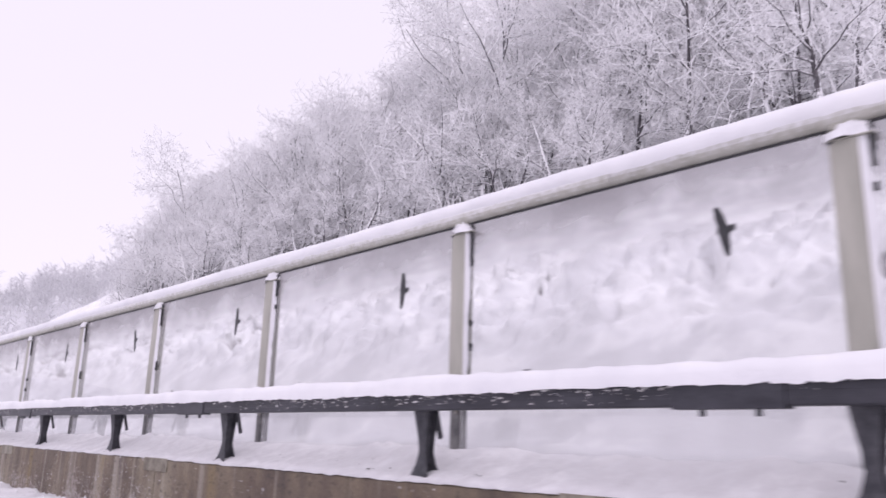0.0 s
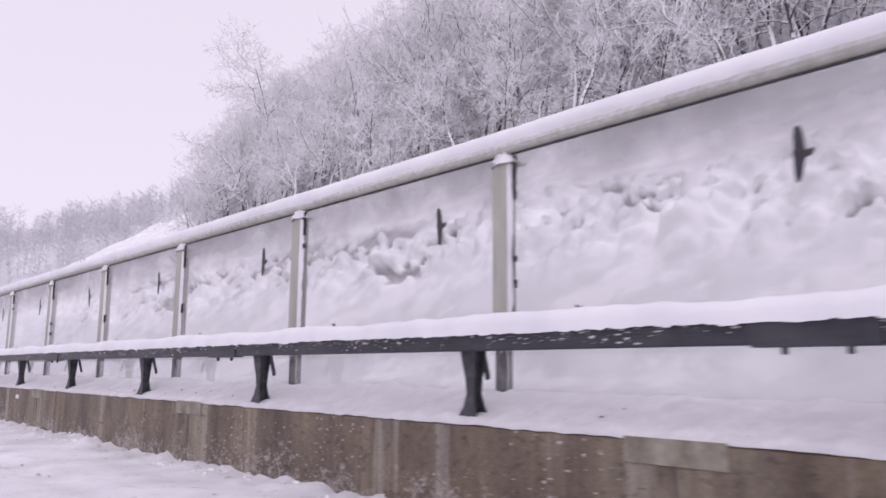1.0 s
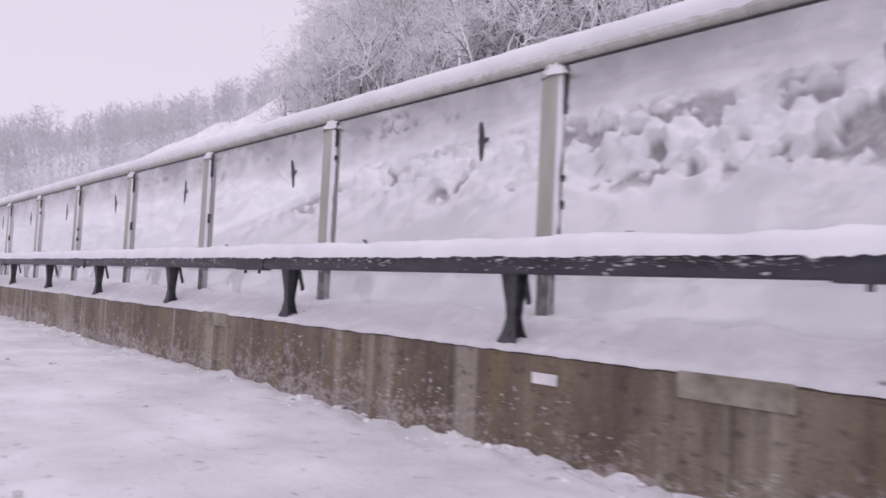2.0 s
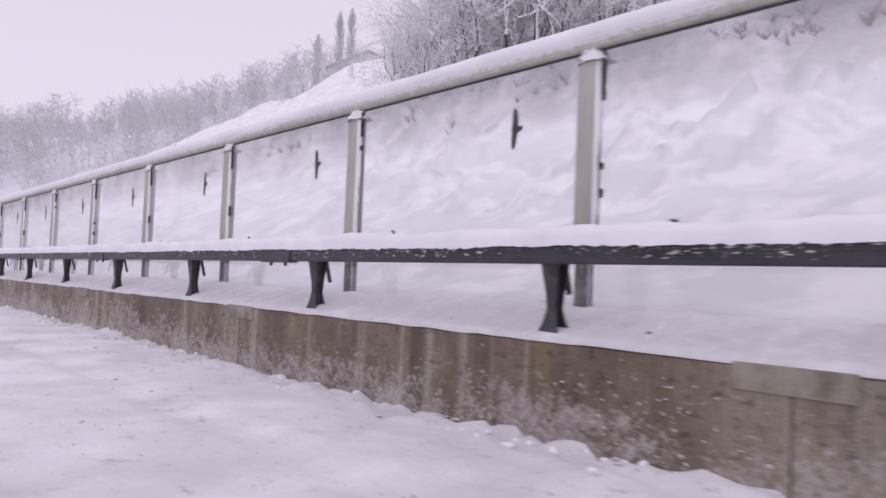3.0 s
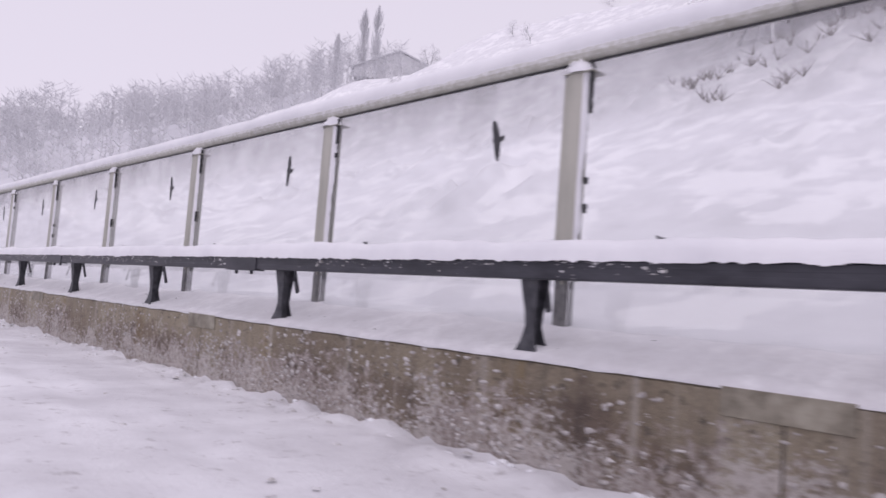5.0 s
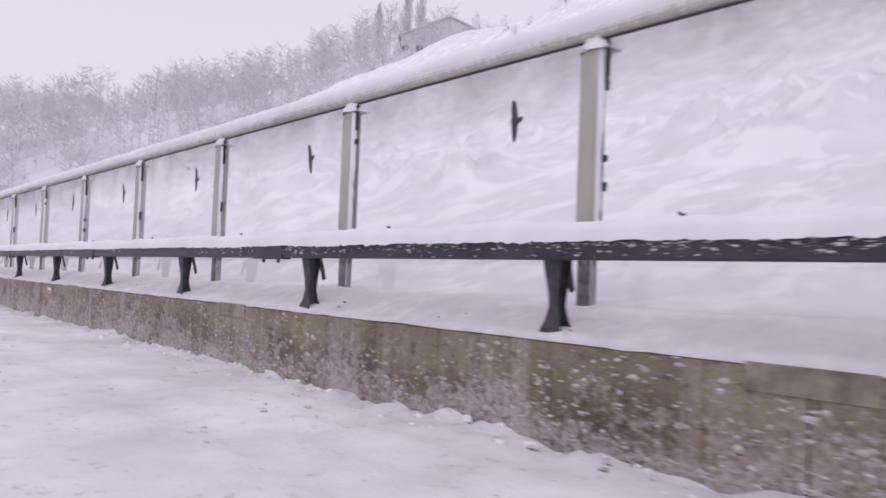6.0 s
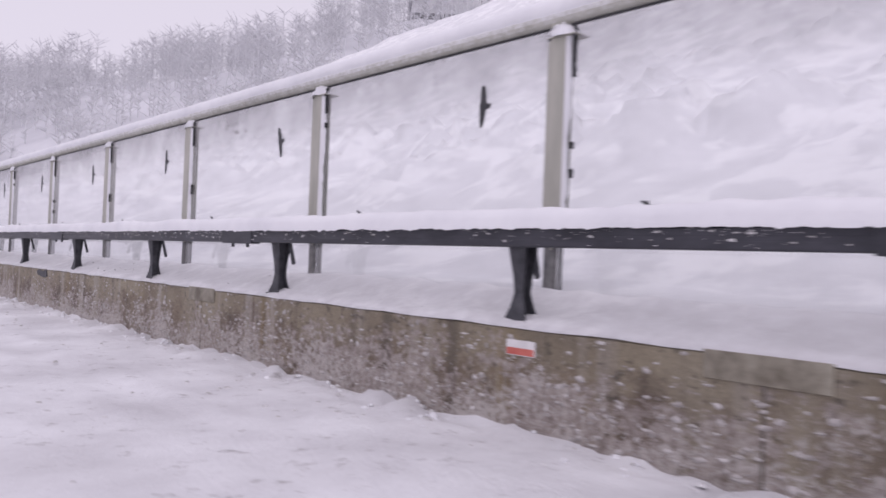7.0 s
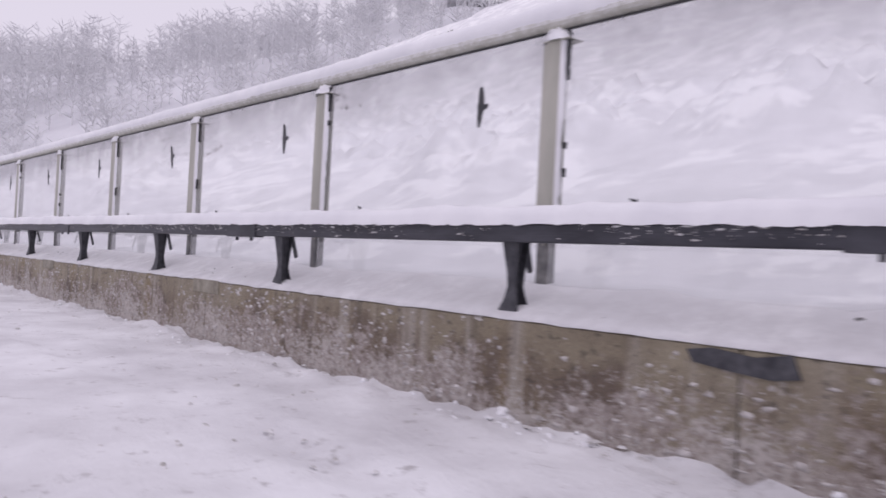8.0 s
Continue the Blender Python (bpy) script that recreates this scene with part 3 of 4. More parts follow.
def build_panel(turn):
    panel = new("glass_panel")
    pane = part("pane", Soup().box(GLASS_X, GLASS_X + 0.015, 0.235, 4.125, 0.8, 3.41), GLASS, panel)
    pane.visible_shadow = False
    part("gasket", Soup().box(GLASS_X - 0.004, GLASS_X + 0.03, 0.30, 4.06, 3.414, 3.430), GASKET, panel, "black rubber gasket")
    part("bird_silhouette", Soup().prism(bird_outline(1.14, 2.81, 1.0, turn), "x", GLASS_X - 0.008, GLASS_X - 0.004), DECAL, panel, "black bird-of-prey sticker")
    part("bird_silhouette", Soup().prism(bird_outline(3.2, 1.79, 0.3, turn + 0.9), "x", GLASS_X - 0.008, GLASS_X - 0.004), DECAL, panel, "black bird-of-prey sticker")
    return tagged(panel, "clear glass noise barrier panel with black bird stickers", "glass panel", "noise barrier panels")


panels = [build_panel(a) for a in (0.0, 0.14, -0.1)]
for i, ob in enumerate(panels):
    ob.location = (0, BAY * (FIRST + i), 0)
for k in range(FIRST + 3, LAST):
    ob = copy_thing(panels[(k * 7 + k // 3) % 3], pose(0, BAY * k, 0))
for ob in bpy.data.objects:
    if ob.name.startswith("pane"):
        ob.visible_shadow = not ob.name.split(".")[0] == "pane"


def build_pipe():
    rail = tagged(new("top_pipe"), "beige painted steel pipe along the barrier top under snow", "handrail")
    ring = [(PIPE_X + PIPE_R * math.cos(a * math.pi / 8), PIPE_Z + PIPE_R * math.sin(a * math.pi / 8)) for a in range(16)]
    me = Soup().prism(ring, "y", 0.004, 7.996).mesh("pipe_section", PIPE)
    me.polygons.foreach_set("use_smooth", [len(p.vertices) == 4 for p in me.polygons])
    saddle = Soup().box(PIPE_X - 0.07, PIPE_X + 0.07, -0.09, 0.09, 3.415, 3.47).mesh("saddle", POST, bevel=0.006)
    for j in range(-2, 23):
        part("pipe_section", me, PIPE, rail, at=(0, 8 * j + 2.2, 0))
    for k in range(FIRST, LAST):
        part("saddle", saddle, POST, rail, at=(0, BAY * k + 0.18, 0))
    return rail


build_pipe()


# ---- snow lying on the rail, the pipe and the posts ----
def snow_ridge(name, label, x, width, z, height, sag, seed, even, y0=-6.0, y1=160.0, step=0.045):
    """A rounded ridge of snow along the rail with an uneven edge."""
    s = Soup()
    rows = []
    n = 9
    for i in range(int((y1 - y0) / step)):
        y = y0 + i * step
        h = height * (1 + even * (0.28 * wob(seed, y, 0, 0.9) + 0.14 * wob(seed, y, 1, 4.0)))
        lip = sag * (0.35 + 0.4 * wob(seed + 5, y, 2, 1.3) + 0.6 * wob(seed + 7, y, 3, 5.1) + 0.8 * wob(seed + 9, y, 3, 14.0))
        lip += 0.07 * max(0.0, wob(seed + 2, y, 6, 1.7) - 0.27) * (0.6 + wob(seed + 3, y, 6, 9.0))
        r = []
        for k in range(n):
            a = math.pi * k / (n - 1)
            px, pz = -math.cos(a) * width, math.sin(a) ** 0.8 * h
            if k in (0, n - 1):
                pz = -max(0.0, lip)
            r.append((x + px * (1 + 0.06 * wob(seed + k, y, 4, 3.0)), y, z + pz))
        rows.append(r)
    s.grid(rows)
    return tagged(part(name, s, SNOW, smooth=True), label, "snow", kind="stuff")


snow_ridge("rail_snow", "thick ridge of fresh snow on the guard rail", BEAM_X + 0.055, 0.085, BEAM_HIGH - 0.002, 0.165, 0.026, 11, 0.8)
def pipe_snow():
    """Snow hugging the upper half of the pipe, thickest on top."""
    s = Soup()
    rows = []
    for i in range(2770):
        y = -6 + 0.06 * i
        thick = 0.074 * (1 + 0.16 * wob(1, y, 4, 0.8) + 0.10 * wob(2, y, 4, 3.5))
        edge = radians(-2 + 15 * wob(3, y, 5, 1.1) + 11 * wob(4, y, 5, 5.0) + 7 * wob(5, y, 5, 15.0))
        r = []
        for k in range(13):
            a = edge + (math.pi - 2 * edge) * k / 12
            rad = PIPE_R - 0.003 + (0.008 + thick * max(0.0, math.sin(a)) ** 1.5) * (1 if 0 < k < 12 else 0) + 0.004 * wob(k, y, 7, 7.0)
            r.append((PIPE_X - rad * math.cos(a), y, PIPE_Z + rad * math.sin(a)))
        rows.append(r)
    return tagged(part("pipe_snow", s.grid(rows), SNOW, smooth=True), "ridge of fresh snow on the barrier pipe", "snow", kind="stuff")


pipe_snow()


# ---- marker plates ----
def marker(y, z, w, h, red):
    m = new("wall_reflector")
    part("plate", Soup().box(WALL_X - 0.016, WALL_X - 0.002, -w / 2, w / 2, -h / 2, h / 2), WHITE_PAINT, m, bevel=0.003)
    if red:
        part("red_field", Soup().box(WALL_X - 0.02, WALL_X - 0.0155, -w / 2 + 0.01, w / 2 - 0.01, -h / 2 + 0.008, 0.0), RED_PAINT, m, "red lower half")
    m.location = (0, y, z)
    return tagged(m, "white and red reflector plate on the wall" if red else "small white plate on the wall", "reflector", "wall markers")


marker(115.84, 0.585, 0.31, 0.125, True)
marker(35.46, 0.555, 0.27, 0.09, False)


# ---- trees ----
def grow(rng, height, levels, spread, lean, upright=0.35):
    """Branches of one bare tree: lists of (points, radii, level)."""
    out = []

    def limb(p, d, length, r, level):
        n = 5 if level < 2 else 3 if level == 2 else 2 if level + 1 < len(levels) else 1
        pts, rad = [p.copy()], [r]
        step = length / n
        for i in range(n):
            d = d + rng.normal(0, 0.13 + 0.07 * level, 3)
            d[2] += upright * (0.10 if level < 3 else -0.02)
            d /= np.linalg.norm(d)
            p = p + d * step
            pts.append(p.copy())
            rad.append(max(0.006, r * (1 - 0.8 * (i + 1) / n)))
        out.append((pts, rad, level))
        if level + 1 >= len(levels):
            return
        count = levels[level + 1]
        for c in range(count):
            f = (0.22 if level == 0 else 0.15) + (0.98 - 0.2) * (c + rng.random()) / count
            f = min(f, 0.97)
            k = min(int(f * n), n - 1)
            q = pts[k] + (pts[k + 1] - pts[k]) * (f * n - k)
            ax = pts[k + 1] - pts[k]
            ax = ax / np.linalg.norm(ax)
            side = rng.normal(0, 1, 3)
            side -= ax * (side @ ax)
            side /= np.linalg.norm(side)
            nd = ax * (1 - spread) + side * spread
            nd[2] += 0.15
            nd /= np.linalg.norm(nd)
            ln = length * (0.62 - 0.32 * f if level == 0 else 0.6 - 0.25 * f) * (0.75 + 0.5 * rng.random())
            limb(q, nd, ln, max(0.008, r * (1 - 0.75 * f) * 0.55), level + 1)

    limb(np.zeros(3), np.array([lean, lean * 0.5, 1.0]), height, height * 0.012 + 0.03, 0)
    return out


def tubes(s, p, r, sides):
    """Adds tubes along m lines of n points: p is m x n x 3, r the radii, m x n."""
    m, n = r.shape
    d = np.empty_like(p)
    d[:, 1:-1], d[:, 0], d[:, -1] = p[:, 2:] - p[:, :-2], p[:, 1] - p[:, 0], p[:, -1] - p[:, -2]
    d /= np.linalg.norm(d, axis=2, keepdims=True) + 1e-9
    u = np.stack([d[..., 1], -d[..., 0], np.zeros((m, n))], 2)
    size = np.linalg.norm(u, axis=2, keepdims=True)
    u = np.where(size < 0.05, (1.0, 0.0, 0.0), u / np.maximum(size, 1e-6))
    w = np.cross(u, d)
    t = 2 * math.pi * np.arange(sides) / sides - math.pi / 2
    ring = u[:, :, None] * np.cos(t)[:, None] + w[:, :, None] * np.sin(t)[:, None]
    v = (p[:, :, None] + r[:, :, None, None] * ring).reshape(-1, 3)
    a, k = np.meshgrid(np.arange(n - 1), np.arange(sides), indexing="ij")
    k2 = (k + 1) % sides
    quad = np.stack([a * sides + k, a * sides + k2, (a + 1) * sides + k2, (a + 1) * sides + k], 2).reshape(-1, 4)
    f = (quad[None] + (np.arange(m) * n * sides)[:, None, None] + len(s.v)).reshape(-1, 4)
    s.v += v.tolist()
    s.f += f.tolist()


def tube_soup(limbs, sides, fat=1.0):
    s = Soup()
    for n in sorted({len(b[0]) for b in limbs}):
        some = [b for b in limbs if len(b[0]) == n]
        tubes(s, np.array([b[0] for b in some], float), fat * np.array([b[1] for b in some], float), sides)
    return s


def tree_meshes(seed, height, levels, spread, upright=0.35, lean=0.05, fat=1.25):
    rng = np.random.default_rng(seed)
    limbs = grow(rng, height, levels, spread, lean * rng.normal(), upright)
    big = tube_soup([b for b in limbs if b[2] < 2], 6)
    small = tube_soup([b for b in limbs if b[2] >= 2], 3, fat)
    return big.mesh("trunk", BARK, smooth=True), small.mesh("crown", TWIG, smooth=True)


KINDS = [tree_meshes(3, 15.0, (1, 16, 9, 5, 3), 0.68, fat=2.6), tree_meshes(8, 16.5, (1, 17, 9, 5, 3), 0.64, 0.5, fat=2.6),
         tree_meshes(15, 14.0, (1, 16, 9, 5, 3), 0.72, 0.3, fat=2.6), tree_meshes(21, 15.5, (1, 17, 9, 5, 3), 0.66, 0.5, fat=2.6)]
THIN = [tree_meshes(51, 15.0, (1, 14, 9, 8), 0.64, 0.5, fat=2.8), tree_meshes(57, 16.5, (1, 15, 9, 8), 0.62, 0.5, fat=2.8), tree_meshes(63, 13.5, (1, 14, 9, 8), 0.68, 0.4, fat=2.8)]
YOUNG = [tree_meshes(43, 9.0, (1, 13, 6, 5), 0.66, 0.5, fat=2.2), tree_meshes(47, 8.0, (1, 12, 6, 5), 0.72, 0.4, fat=2.2), tree_meshes(49, 7.0, (1, 12, 6, 5), 0.78, 0.2, fat=2.4)]
LADEN = [tree_meshes(91, 6.5, (1, 18, 7, 4), 0.85, 0.15, 0.1, 3.0), tree_meshes(95, 7.5, (1, 20, 7, 4), 0.82, 0.1, 0.1, 3.0)]
SHRUB = [tree_meshes(33, 4.0, (1, 14, 7, 5), 0.72, 0.5, 0.2), tree_meshes(37, 3.2, (1, 14, 8, 5), 0.75, 0.3, 0.3)]


def plant(name, kind, x, y, z, turn, scale, label, category, group):
    t = new(name)
    t.matrix_basis = pose(x, y, z, 0, 0, turn) @ Matrix.Scale(scale, 4)
    part("trunk", kind[0], BARK, t)
    part("crown", kind[1], TWIG, t)
    return tagged(t, label, category, group)


def stand(x, y, low):
    """Tall trees at the start, then a gap with low ones, then a lower stand."""
    r = (y + 1.75) / x
    return 1.05 if r < 0.96 else 0.58 if r < 1.12 else low


TREE_LABEL = "bare deciduous tree with snow-laden branches on the slope"
rng = np.random.default_rng(5)
for y in np.arange(5, 104, 4.5):
    x = 36 + 4.5 * smooth_step(60, 100, y) + rng.uniform(-3.5, 2.5)
    py = y + rng.uniform(-1.5, 1.5)
    plant("bare_tree", KINDS[int(rng.integers(4))], x, py, bank(x, py) - 0.3, rng.uniform(0, 360), rng.uniform(0.95, 1.15) * stand(x, py, 0.80 - 0.1 * smooth_step(70, 100, y)), TREE_LABEL, "tree", "trees on the slope")
for row, x0 in enumerate((32.5, 36.5)):
    for y in np.arange(8, 100, 2.9):
        x, py = x0 + 4.5 * smooth_step(60, 100, y) + rng.uniform(-1.5, 1.5), y + rng.uniform(-1.2, 1.2)
        plant("young_tree", YOUNG[int(rng.integers(3))], x, py, bank(x, py) - 0.3, rng.uniform(0, 360), rng.uniform(0.85, 1.25),
              "slender young tree with snow along its branches", "tree", "young trees on the slope")
for row, x0 in enumerate((41.5, 47.0, 53.5)):
    for y in np.arange(6, 108, 5.4):
        x, py = x0 + 3.0 * smooth_step(60, 110, y) + rng.uniform(-2, 2), y + row * 1.7 + rng.uniform(-1.8, 1.8)
        plant("bare_tree", THIN[int(rng.integers(3))], x, py, bank(x, py) - 0.3, rng.uniform(0, 360), rng.uniform(0.95, 1.15) * stand(x, py, 0.66), TREE_LABEL, "tree", "trees on the slope")
for y in list(np.arange(5, 34, 3.4)) + list(np.arange(36, 96, 2.6)):
    x, py = rng.uniform(29, 35) + 5 * smooth_step(55, 95, y), y + rng.uniform(-2, 2)
    plant("laden_tree", LADEN[int(rng.integers(2))], x, py, bank(x, py) - 0.2, rng.uniform(0, 360), rng.uniform(0.8, 1.2),
          "small tree with thick snow on drooping branches", "tree", "small laden trees on the slope")
for row, x0 in enumerate((29.0, 33.0)):
    for y in np.arange(4, 103, 3.3):
        x, py = x0 + rng.uniform(-1.5, 2) + 9 * smooth_step(55, 105, y), y + rng.uniform(-1.2, 1.2)
        plant("snowy_shrub", SHRUB[int(rng.integers(2))], x, py, bank(x, py) - 0.2, rng.uniform(0, 360), rng.uniform(0.9, 1.9),
              "bare shrub bent under fresh snow on the slope", "shrub", "shrubs on the slope")
for x, py, sc in ((55.8, 184, 0.7), (50, 140, 0.5), (51.5, 141.5, 0.6), (53, 142.5, 0.5), (49, 143, 0.4), (55, 146, 0.6), (52, 148, 0.4), (54, 151, 0.45), (55.5, 157, 0.5), (50, 126, 0.45), (53, 131, 0.5), (56, 122, 0.5), (57, 171, 0.45), (56.5, 199, 0.5), (57, 214, 0.5), (56, 232, 0.6)):
    plant("snowy_shrub", SHRUB[int(rng.integers(2))], x, py, bank(x, py) - 0.2, rng.uniform(0, 360), sc,
          "bare shrub bent under fresh snow on the slope", "shrub", "shrubs on the slope")


# ---- far hillside ----
def far_woods():
    rng = np.random.default_rng(9)
    s = Soup()
    count = 0
    while count < 2400:
        x, y = rng.uniform(0, 330), rng.uniform(150, 560)
        u = 0.80 * x + 0.60 * (y - 127)
        if u < 110 or u > 262:
            continue
        count += 1
        base = np.array([x, y, hill(x, y) - 0.8])
        h = rng.uniform(6, 11) + 7 * smooth_step(-0.2, 0.3, wob(x, y, 8, 0.045))
        m = 30
        f, a = rng.uniform(0.12, 0.97, m), rng.uniform(0, 2 * math.pi, m)
        ln = h * rng.uniform(0.12, 0.30, m) * np.sqrt(np.maximum(0.12, 1 - (f - 0.5) ** 2 * 3.6))
        p = base + np.stack([0 * f, 0 * f, h * f], 1)
        tip = p + ln[:, None] * np.stack([np.cos(a), np.sin(a), rng.uniform(0.2, 0.9, m)], 1)
        tubes(s, np.stack([p, tip], 1), np.tile((0.10, 0.035), (m, 1)), 3)
        tubes(s, np.array([[base, base + (0, 0, h * 0.95)]]), np.array([[0.16, 0.04]]), 3)
    return tagged(part("far_woods", s, HAZED_TWIG, smooth=True), "snow-dusted woods on the far hillside, paled by painted haze", "woods", kind="stuff")


far_woods()


# ---- poplars and a house on the hillside ----
def poplar_meshes():
    """A narrow column of steep branches."""
    rng = np.random.default_rng(77)
    h, m = 34.0, 260
    trunk, crown = Soup(), Soup()
    z = np.linspace(0, h, 7)
    tubes(trunk, np.stack([0.2 * np.sin(z / 5), 0.2 * np.cos(z / 7), z], 1)[None], np.linspace(0.4, 0.06, 7)[None], 6)
    f, a = 0.06 + 0.92 * rng.random(m), rng.uniform(0, 2 * math.pi, m)
    reach = rng.uniform(0.9, 2.6, m) * np.minimum(1, 3.2 * (1.02 - f)) * np.minimum(1, 0.5 + 2 * f)
    p = np.stack([0 * f, 0 * f, h * f], 1)
    mid = p + np.stack([0.7 * reach * np.cos(a), 0.7 * reach * np.sin(a), 1.1 * reach], 1)
    tip = p + np.stack([reach * np.cos(a), reach * np.sin(a), 2.3 * reach], 1)
    tubes(crown, np.stack([p, mid, tip], 1), np.tile((0.16, 0.10, 0.04), (m, 1)), 3)
    for _ in range(5):
        g = rng.uniform(0.3, 1.0, (m, 1))
        q = p + (tip - p) * g
        tubes(crown, np.stack([q, q + rng.normal(0, 0.35, (m, 3)) + (0, 0, 0.8)], 1), np.tile((0.08, 0.03), (m, 1)), 3)
    return trunk.mesh("trunk", HAZED_TWIG, smooth=True), crown.mesh("crown", HAZED_TWIG, smooth=True)


POPLAR = poplar_meshes()
for x, y in ((160.0, 328.5), (160.0, 311.5), (162.5, 306.5)):
    p = plant("poplar", POPLAR, x, y, hill(x, y) - 1.0, 40 * x, 1.0, "tall narrow bare poplar dusted with snow, paled by painted haze", "tree", "poplars on the hillside")


def build_house(x, y):
    h = new("house")
    w, d, e, r = 30.0, 16.0, 3.4, 9.6
    part("wall", Soup().prism([(-w / 2, 0), (w / 2, 0), (w / 2, e), (0, r - 0.3), (-w / 2, e)], "y", -d / 2, d / 2), FAR_WALL, h, "plastered wall, haze painted into its colour")
    for sgn in (-1, 1):
        part("roof", Soup().prism([(0, r - 0.1), (0, r + 0.35), (sgn * (w / 2 + 0.9), e - 0.25), (sgn * (w / 2 + 0.9), e - 0.65)], "y", -d / 2 - 0.8, d / 2 + 0.8), ROOF, h, "long roof slope, haze painted into its colour")
    for i in (-8.0, -3.0, 3.0, 8.0):
        part("window", Soup().box(i - 0.6, i + 0.6, -d / 2 - 0.03, -d / 2 + 0.02, 1.2, 2.5), FAR_GLASS, h)
    h.matrix_basis = pose(x, y, hill(x, y) - 0.3, 0, 0, -40)
    return tagged(h, "gabled house on the hillside, paled by painted haze", "house")


build_house(160.0, 288.0)


# ---- snow thrown against the wall, the rail and along the road ----
def scatter(name, label, count, place, mat, seed):
    """Many small rounded lumps. place(rng) gives the centre, the half sizes along y and the two others, and the way out."""
    rng = np.random.default_rng(seed)
    s = Soup()
    made = 0
    while made < count:
        got = place(rng)
        if got is None:
            continue
        made += 1
        (x, y, z), (a, b, c), up = got
        i = len(s.v)
        turn = rng.normal(0, 0.5)
        ring = [(math.cos(h * math.pi / 3 + turn), math.sin(h * math.pi / 3 + turn)) for h in range(6)]
        for k, (p, q) in enumerate(ring):
            j = rng.uniform(0.45, 1.35)
            s.v.append((x, y + p * a * j, z + q * b * j) if up == "x" else (x + q * b * j, y + p * a * j, z))
        for k, (p, q) in enumerate(ring):
            j = rng.uniform(0.35, 0.65)
            s.v.append((x - c * 0.75, y + p * a * j, z + q * b * j) if up == "x" else (x + q * b * j, y + p * a * j, z + c * 0.75))
        s.v.append((x - c, y, z) if up == "x" else (x, y, z + c))
        for k in range(6):
            n = (k + 1) % 6
            s.f += [(i + k, i + n, i + 6 + n, i + 6 + k), (i + 6 + k, i + 6 + n, i + 12)]
    return tagged(part(name, s, mat, smooth=True), label, "snow", kind="stuff")


def on_wall(rng):
    y, f = rng.uniform(0, 158), rng.random()
    z = -0.05 + 0.78 * f ** 1.3
    dense = 0.45 + 0.9 * wob(3, y, z, 0.8) + 0.5 * wob(1, y, z * 2, 2.3) - 0.45 * f + 0.45 * smooth_step(50, 90, y)
    if z > 0.55 and abs((y - 1.83 + 4) % 8 - 4) < 0.45:
        return None
    if rng.random() > dense:
        return None
    w = (0.004 + (0.016 + 0.014 * smooth_step(50, 85, y)) * rng.random() ** 2.6)
    return (WALL_X + 0.002, y, z), (w * rng.uniform(0.8, 2.0), w * rng.uniform(0.4, 1.1), w * 0.5), "x"


def on_rail(rng):
    y = rng.uniform(0, 158)
    z = BEAM_LOW + 0.155 * rng.random() ** 0.4
    if rng.random() > 0.5 + 1.1 * wob(7, y, z, 0.9):
        return None
    w = 0.0035 + 0.012 * rng.random() ** 4
    return (BEAM_X - 0.001, y, z), (w * rng.uniform(1.2, 3.0), w * rng.uniform(0.5, 0.9), w * 0.6), "x"


def on_road(rng):
    y, x = rng.uniform(1, 158), 4.75 - 3.8 * rng.random() ** 1.7
    if rng.random() > 0.4 + 0.9 * wob(x, y, 3, 0.5) + (0.4 if x > 4.4 else 0.0):
        return None
    w = 0.010 + 0.032 * rng.random() ** 3
    return (x, y, ROAD_Z - 0.005 + (0.02 if x > 4.4 else 0.0)), (w * rng.uniform(0.8, 1.8), w, w * 0.55), "z"


def on_strip(rng):
    y, x = rng.uniform(0, 150), rng.uniform(4.9, 5.45)
    if rng.random() > 0.15 + 1.2 * max(0.0, wob(x, y, 95, 0.5)):
        return None
    w = 0.006 + 0.02 * rng.random() ** 3
    return (x, y, bank(x, y) + 0.012), (w * rng.uniform(0.8, 1.8), w, w * 0.7), "z"


scatter("soil_crumbs", "dark crumbs of soil and ice on the snow by the rail", 420, on_strip, FOOT, 74)
scatter("wall_snow_splatter", "wet snow splattered on the concrete wall", 21000, on_wall, WALL_SLUSH, 71)
scatter("rail_snow_splatter", "wet snow stuck to the guard rail face", 7500, on_rail, SLUSH, 72)
scatter("road_slush", "small lumps of slush along the road edge", 3200, on_road, SLUSH, 73)


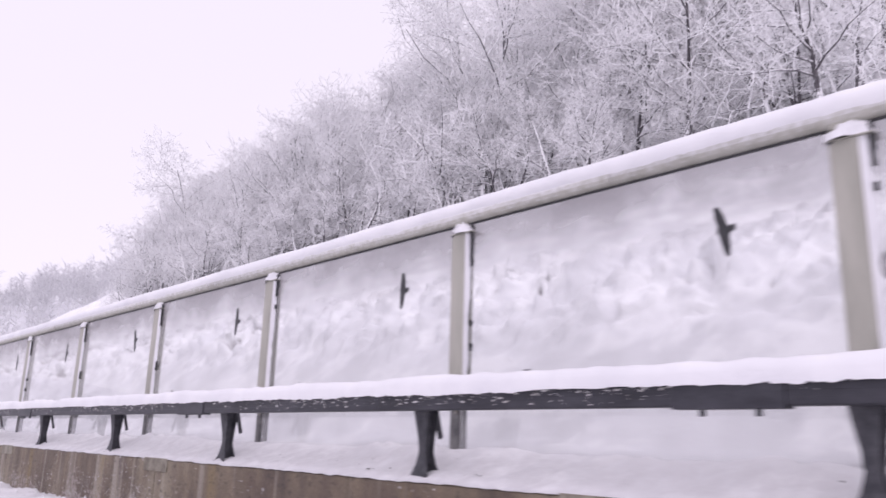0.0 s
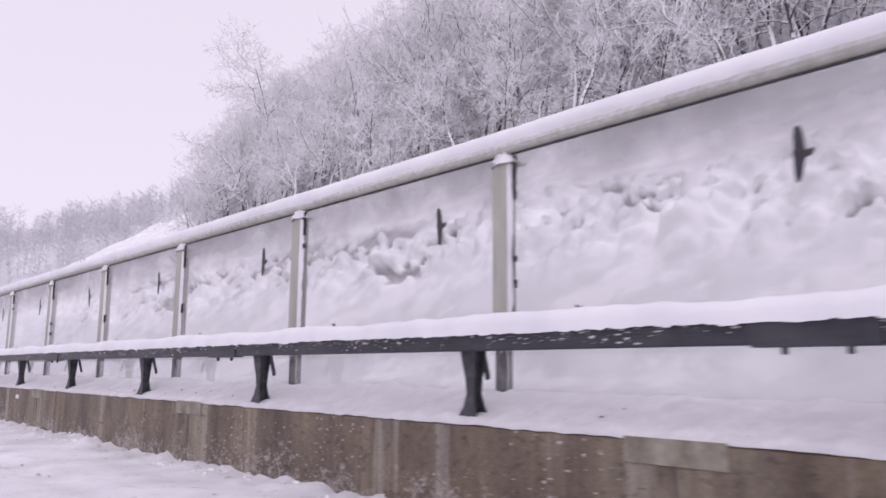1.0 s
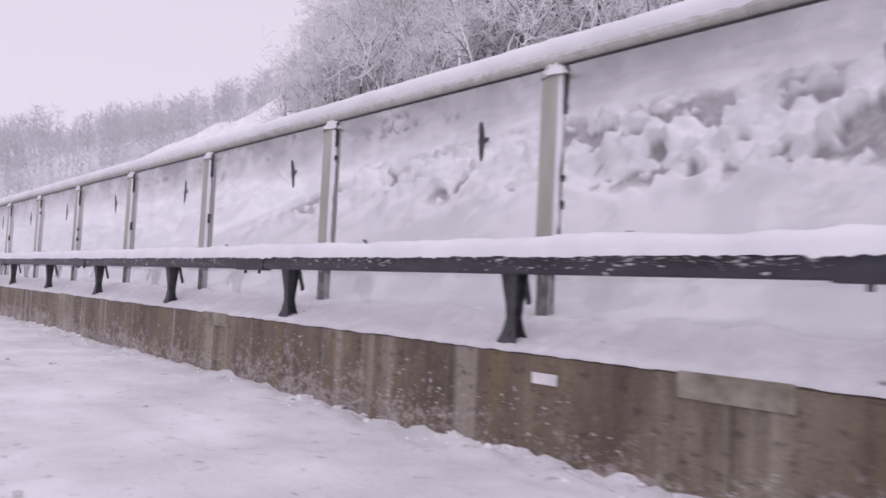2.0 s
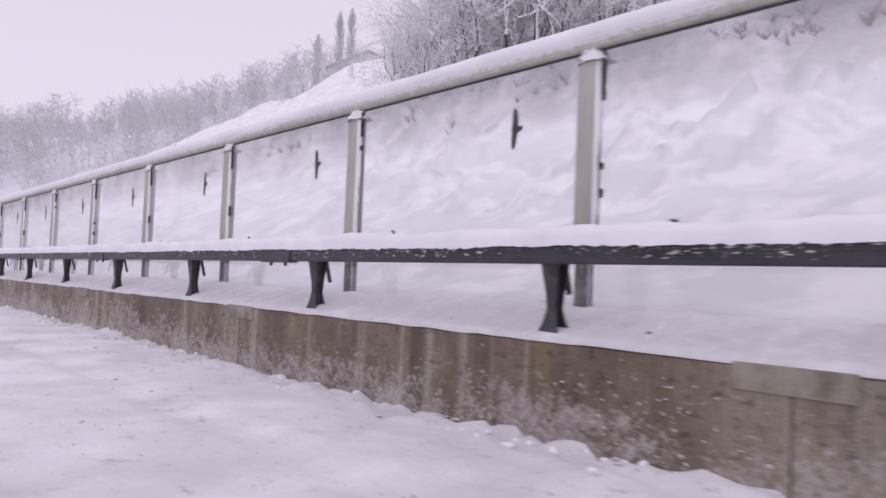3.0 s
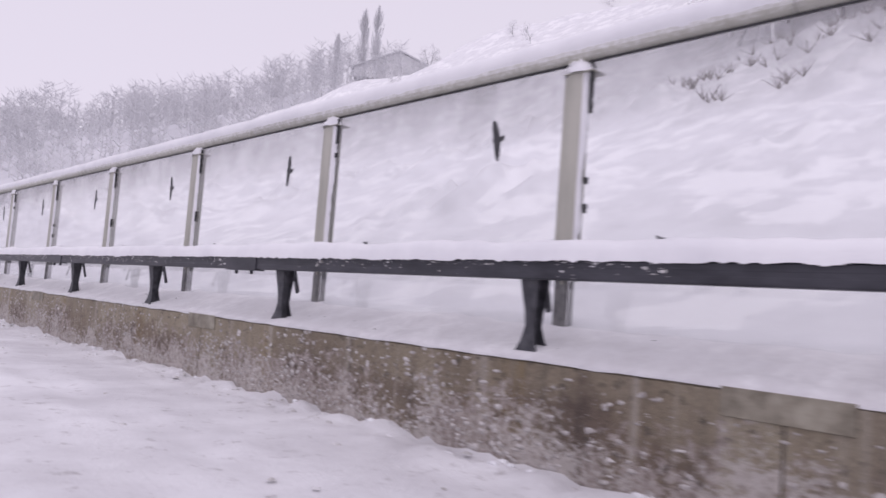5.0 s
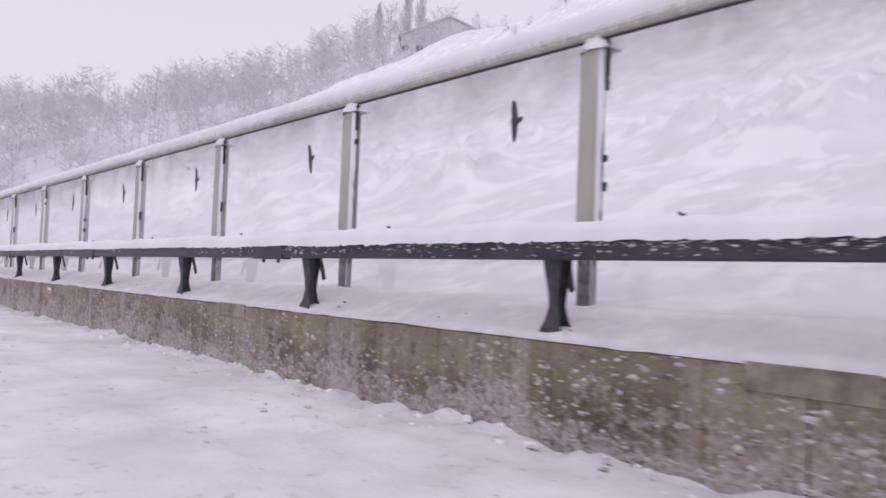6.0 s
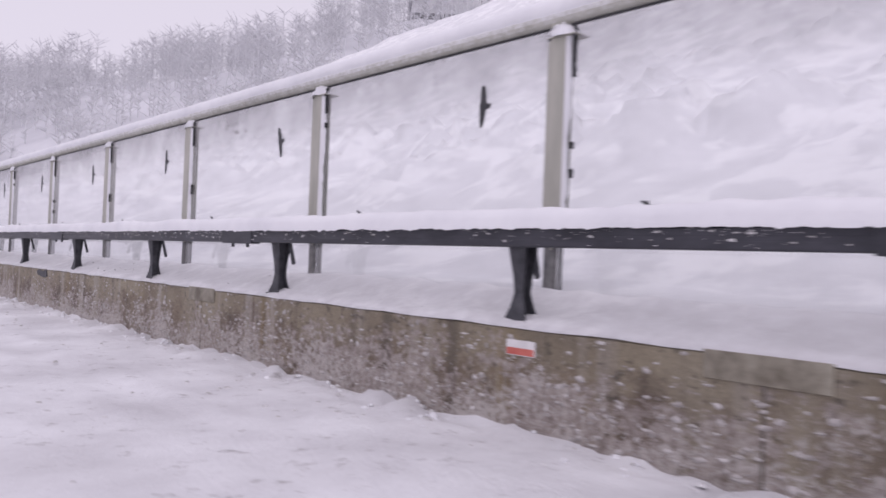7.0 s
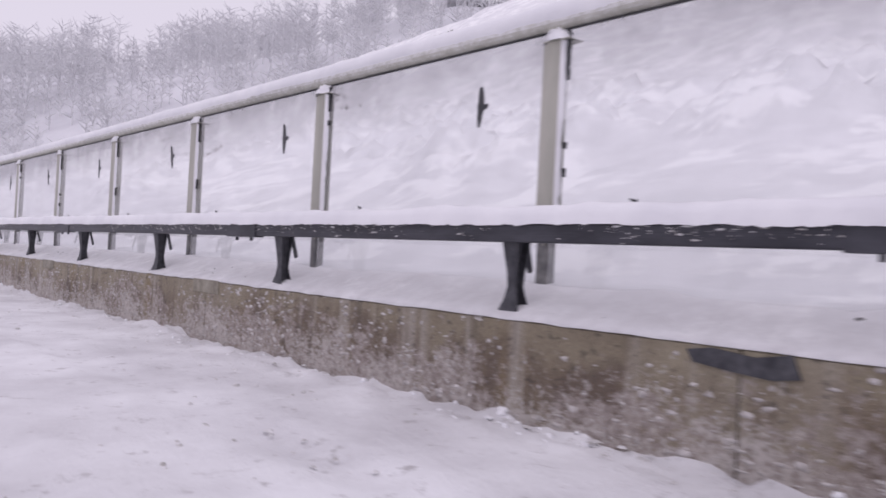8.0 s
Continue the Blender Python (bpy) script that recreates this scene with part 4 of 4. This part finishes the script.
def clods(name, label, places, mat, seed):
    """Rounded irregular lumps of snow. places: rows of x, y, z and the three half sizes."""
    rng = np.random.default_rng(seed)
    p = np.array(places)
    n, rings, sides = len(p), 5, 8
    lat = np.linspace(-0.9, math.pi / 2, rings)
    lon = np.arange(sides) * 2 * math.pi / sides
    unit = np.array([(math.cos(a) * math.cos(b), math.cos(a) * math.sin(b), math.sin(a)) for a in lat for b in lon])
    k1, k2 = rng.normal(0, 2.2, (n, 1, 3)), rng.normal(0, 4.5, (n, 1, 3))
    ph = rng.uniform(0, 6.3, (n, 1, 2))
    r = 1 + 0.20 * np.sin((unit * k1).sum(2) + ph[..., 0]) + 0.12 * np.sin((unit * k2).sum(2) + ph[..., 1])
    v = p[:, None, :3] + unit * r[..., None] * p[:, None, 3:]
    quad = np.array([(a * sides + b, a * sides + (b + 1) % sides, (a + 1) * sides + (b + 1) % sides, (a + 1) * sides + b) for a in range(rings - 1) for b in range(sides)])
    f = (quad[None] + (np.arange(n) * rings * sides)[:, None, None]).reshape(-1, 4)
    s = Soup()
    s.v, s.f = v.reshape(-1, 3).tolist(), f.tolist()
    return tagged(part(name, s, mat, smooth=True), label, "snow", kind="stuff")


def verge_clods():
    """Snow thrown up along the foot of the wall."""
    rng = np.random.default_rng(107)
    out = []
    while len(out) < 1000:
        y, x = rng.uniform(2, 150), WALL_X - 0.02 - 0.5 * rng.random() ** 2
        if rng.random() > 0.5 + 1.1 * wob(x, y, 85, 0.9):
            continue
        a = rng.uniform(0.010, 0.026) + 0.03 * rng.random() ** 3
        out.append((x, y, road_height(x, y) - 0.25 * a, a, a * rng.uniform(0.9, 1.8), a * rng.uniform(0.6, 1.0)))
    return out


clods("verge_clods", "clods of snow along the foot of the wall", verge_clods(), SNOW, 117)


def grass_tufts():
    """Dead stalks poking through the snow of the slope."""
    rng = np.random.default_rng(83)
    limbs = []
    for c in range(84):
        y0, x0 = (rng.uniform(52, 92), rng.uniform(17, 34)) if c < 64 else (rng.uniform(48, 230), rng.uniform(15, 50))
        for t in range(int(rng.integers(3, 12))):
            x, y = x0 + rng.normal(0, 0.35), y0 + rng.normal(0, 1.1)
            base = np.array([x, y, bank(x, y) + soft_lumps(x, y) + 0.04])
            for b in range(8):
                tip = base + np.array([rng.normal(-0.08, 0.13), rng.normal(0, 0.17), rng.uniform(0.12, 0.38)])
                limbs.append(([base, tip], [0.013, 0.005], 1))
    return tagged(part("grass_tufts", tube_soup(limbs, 3), STALK), "dead grass stalks poking out of the snow", "grass", kind="stuff")


grass_tufts()
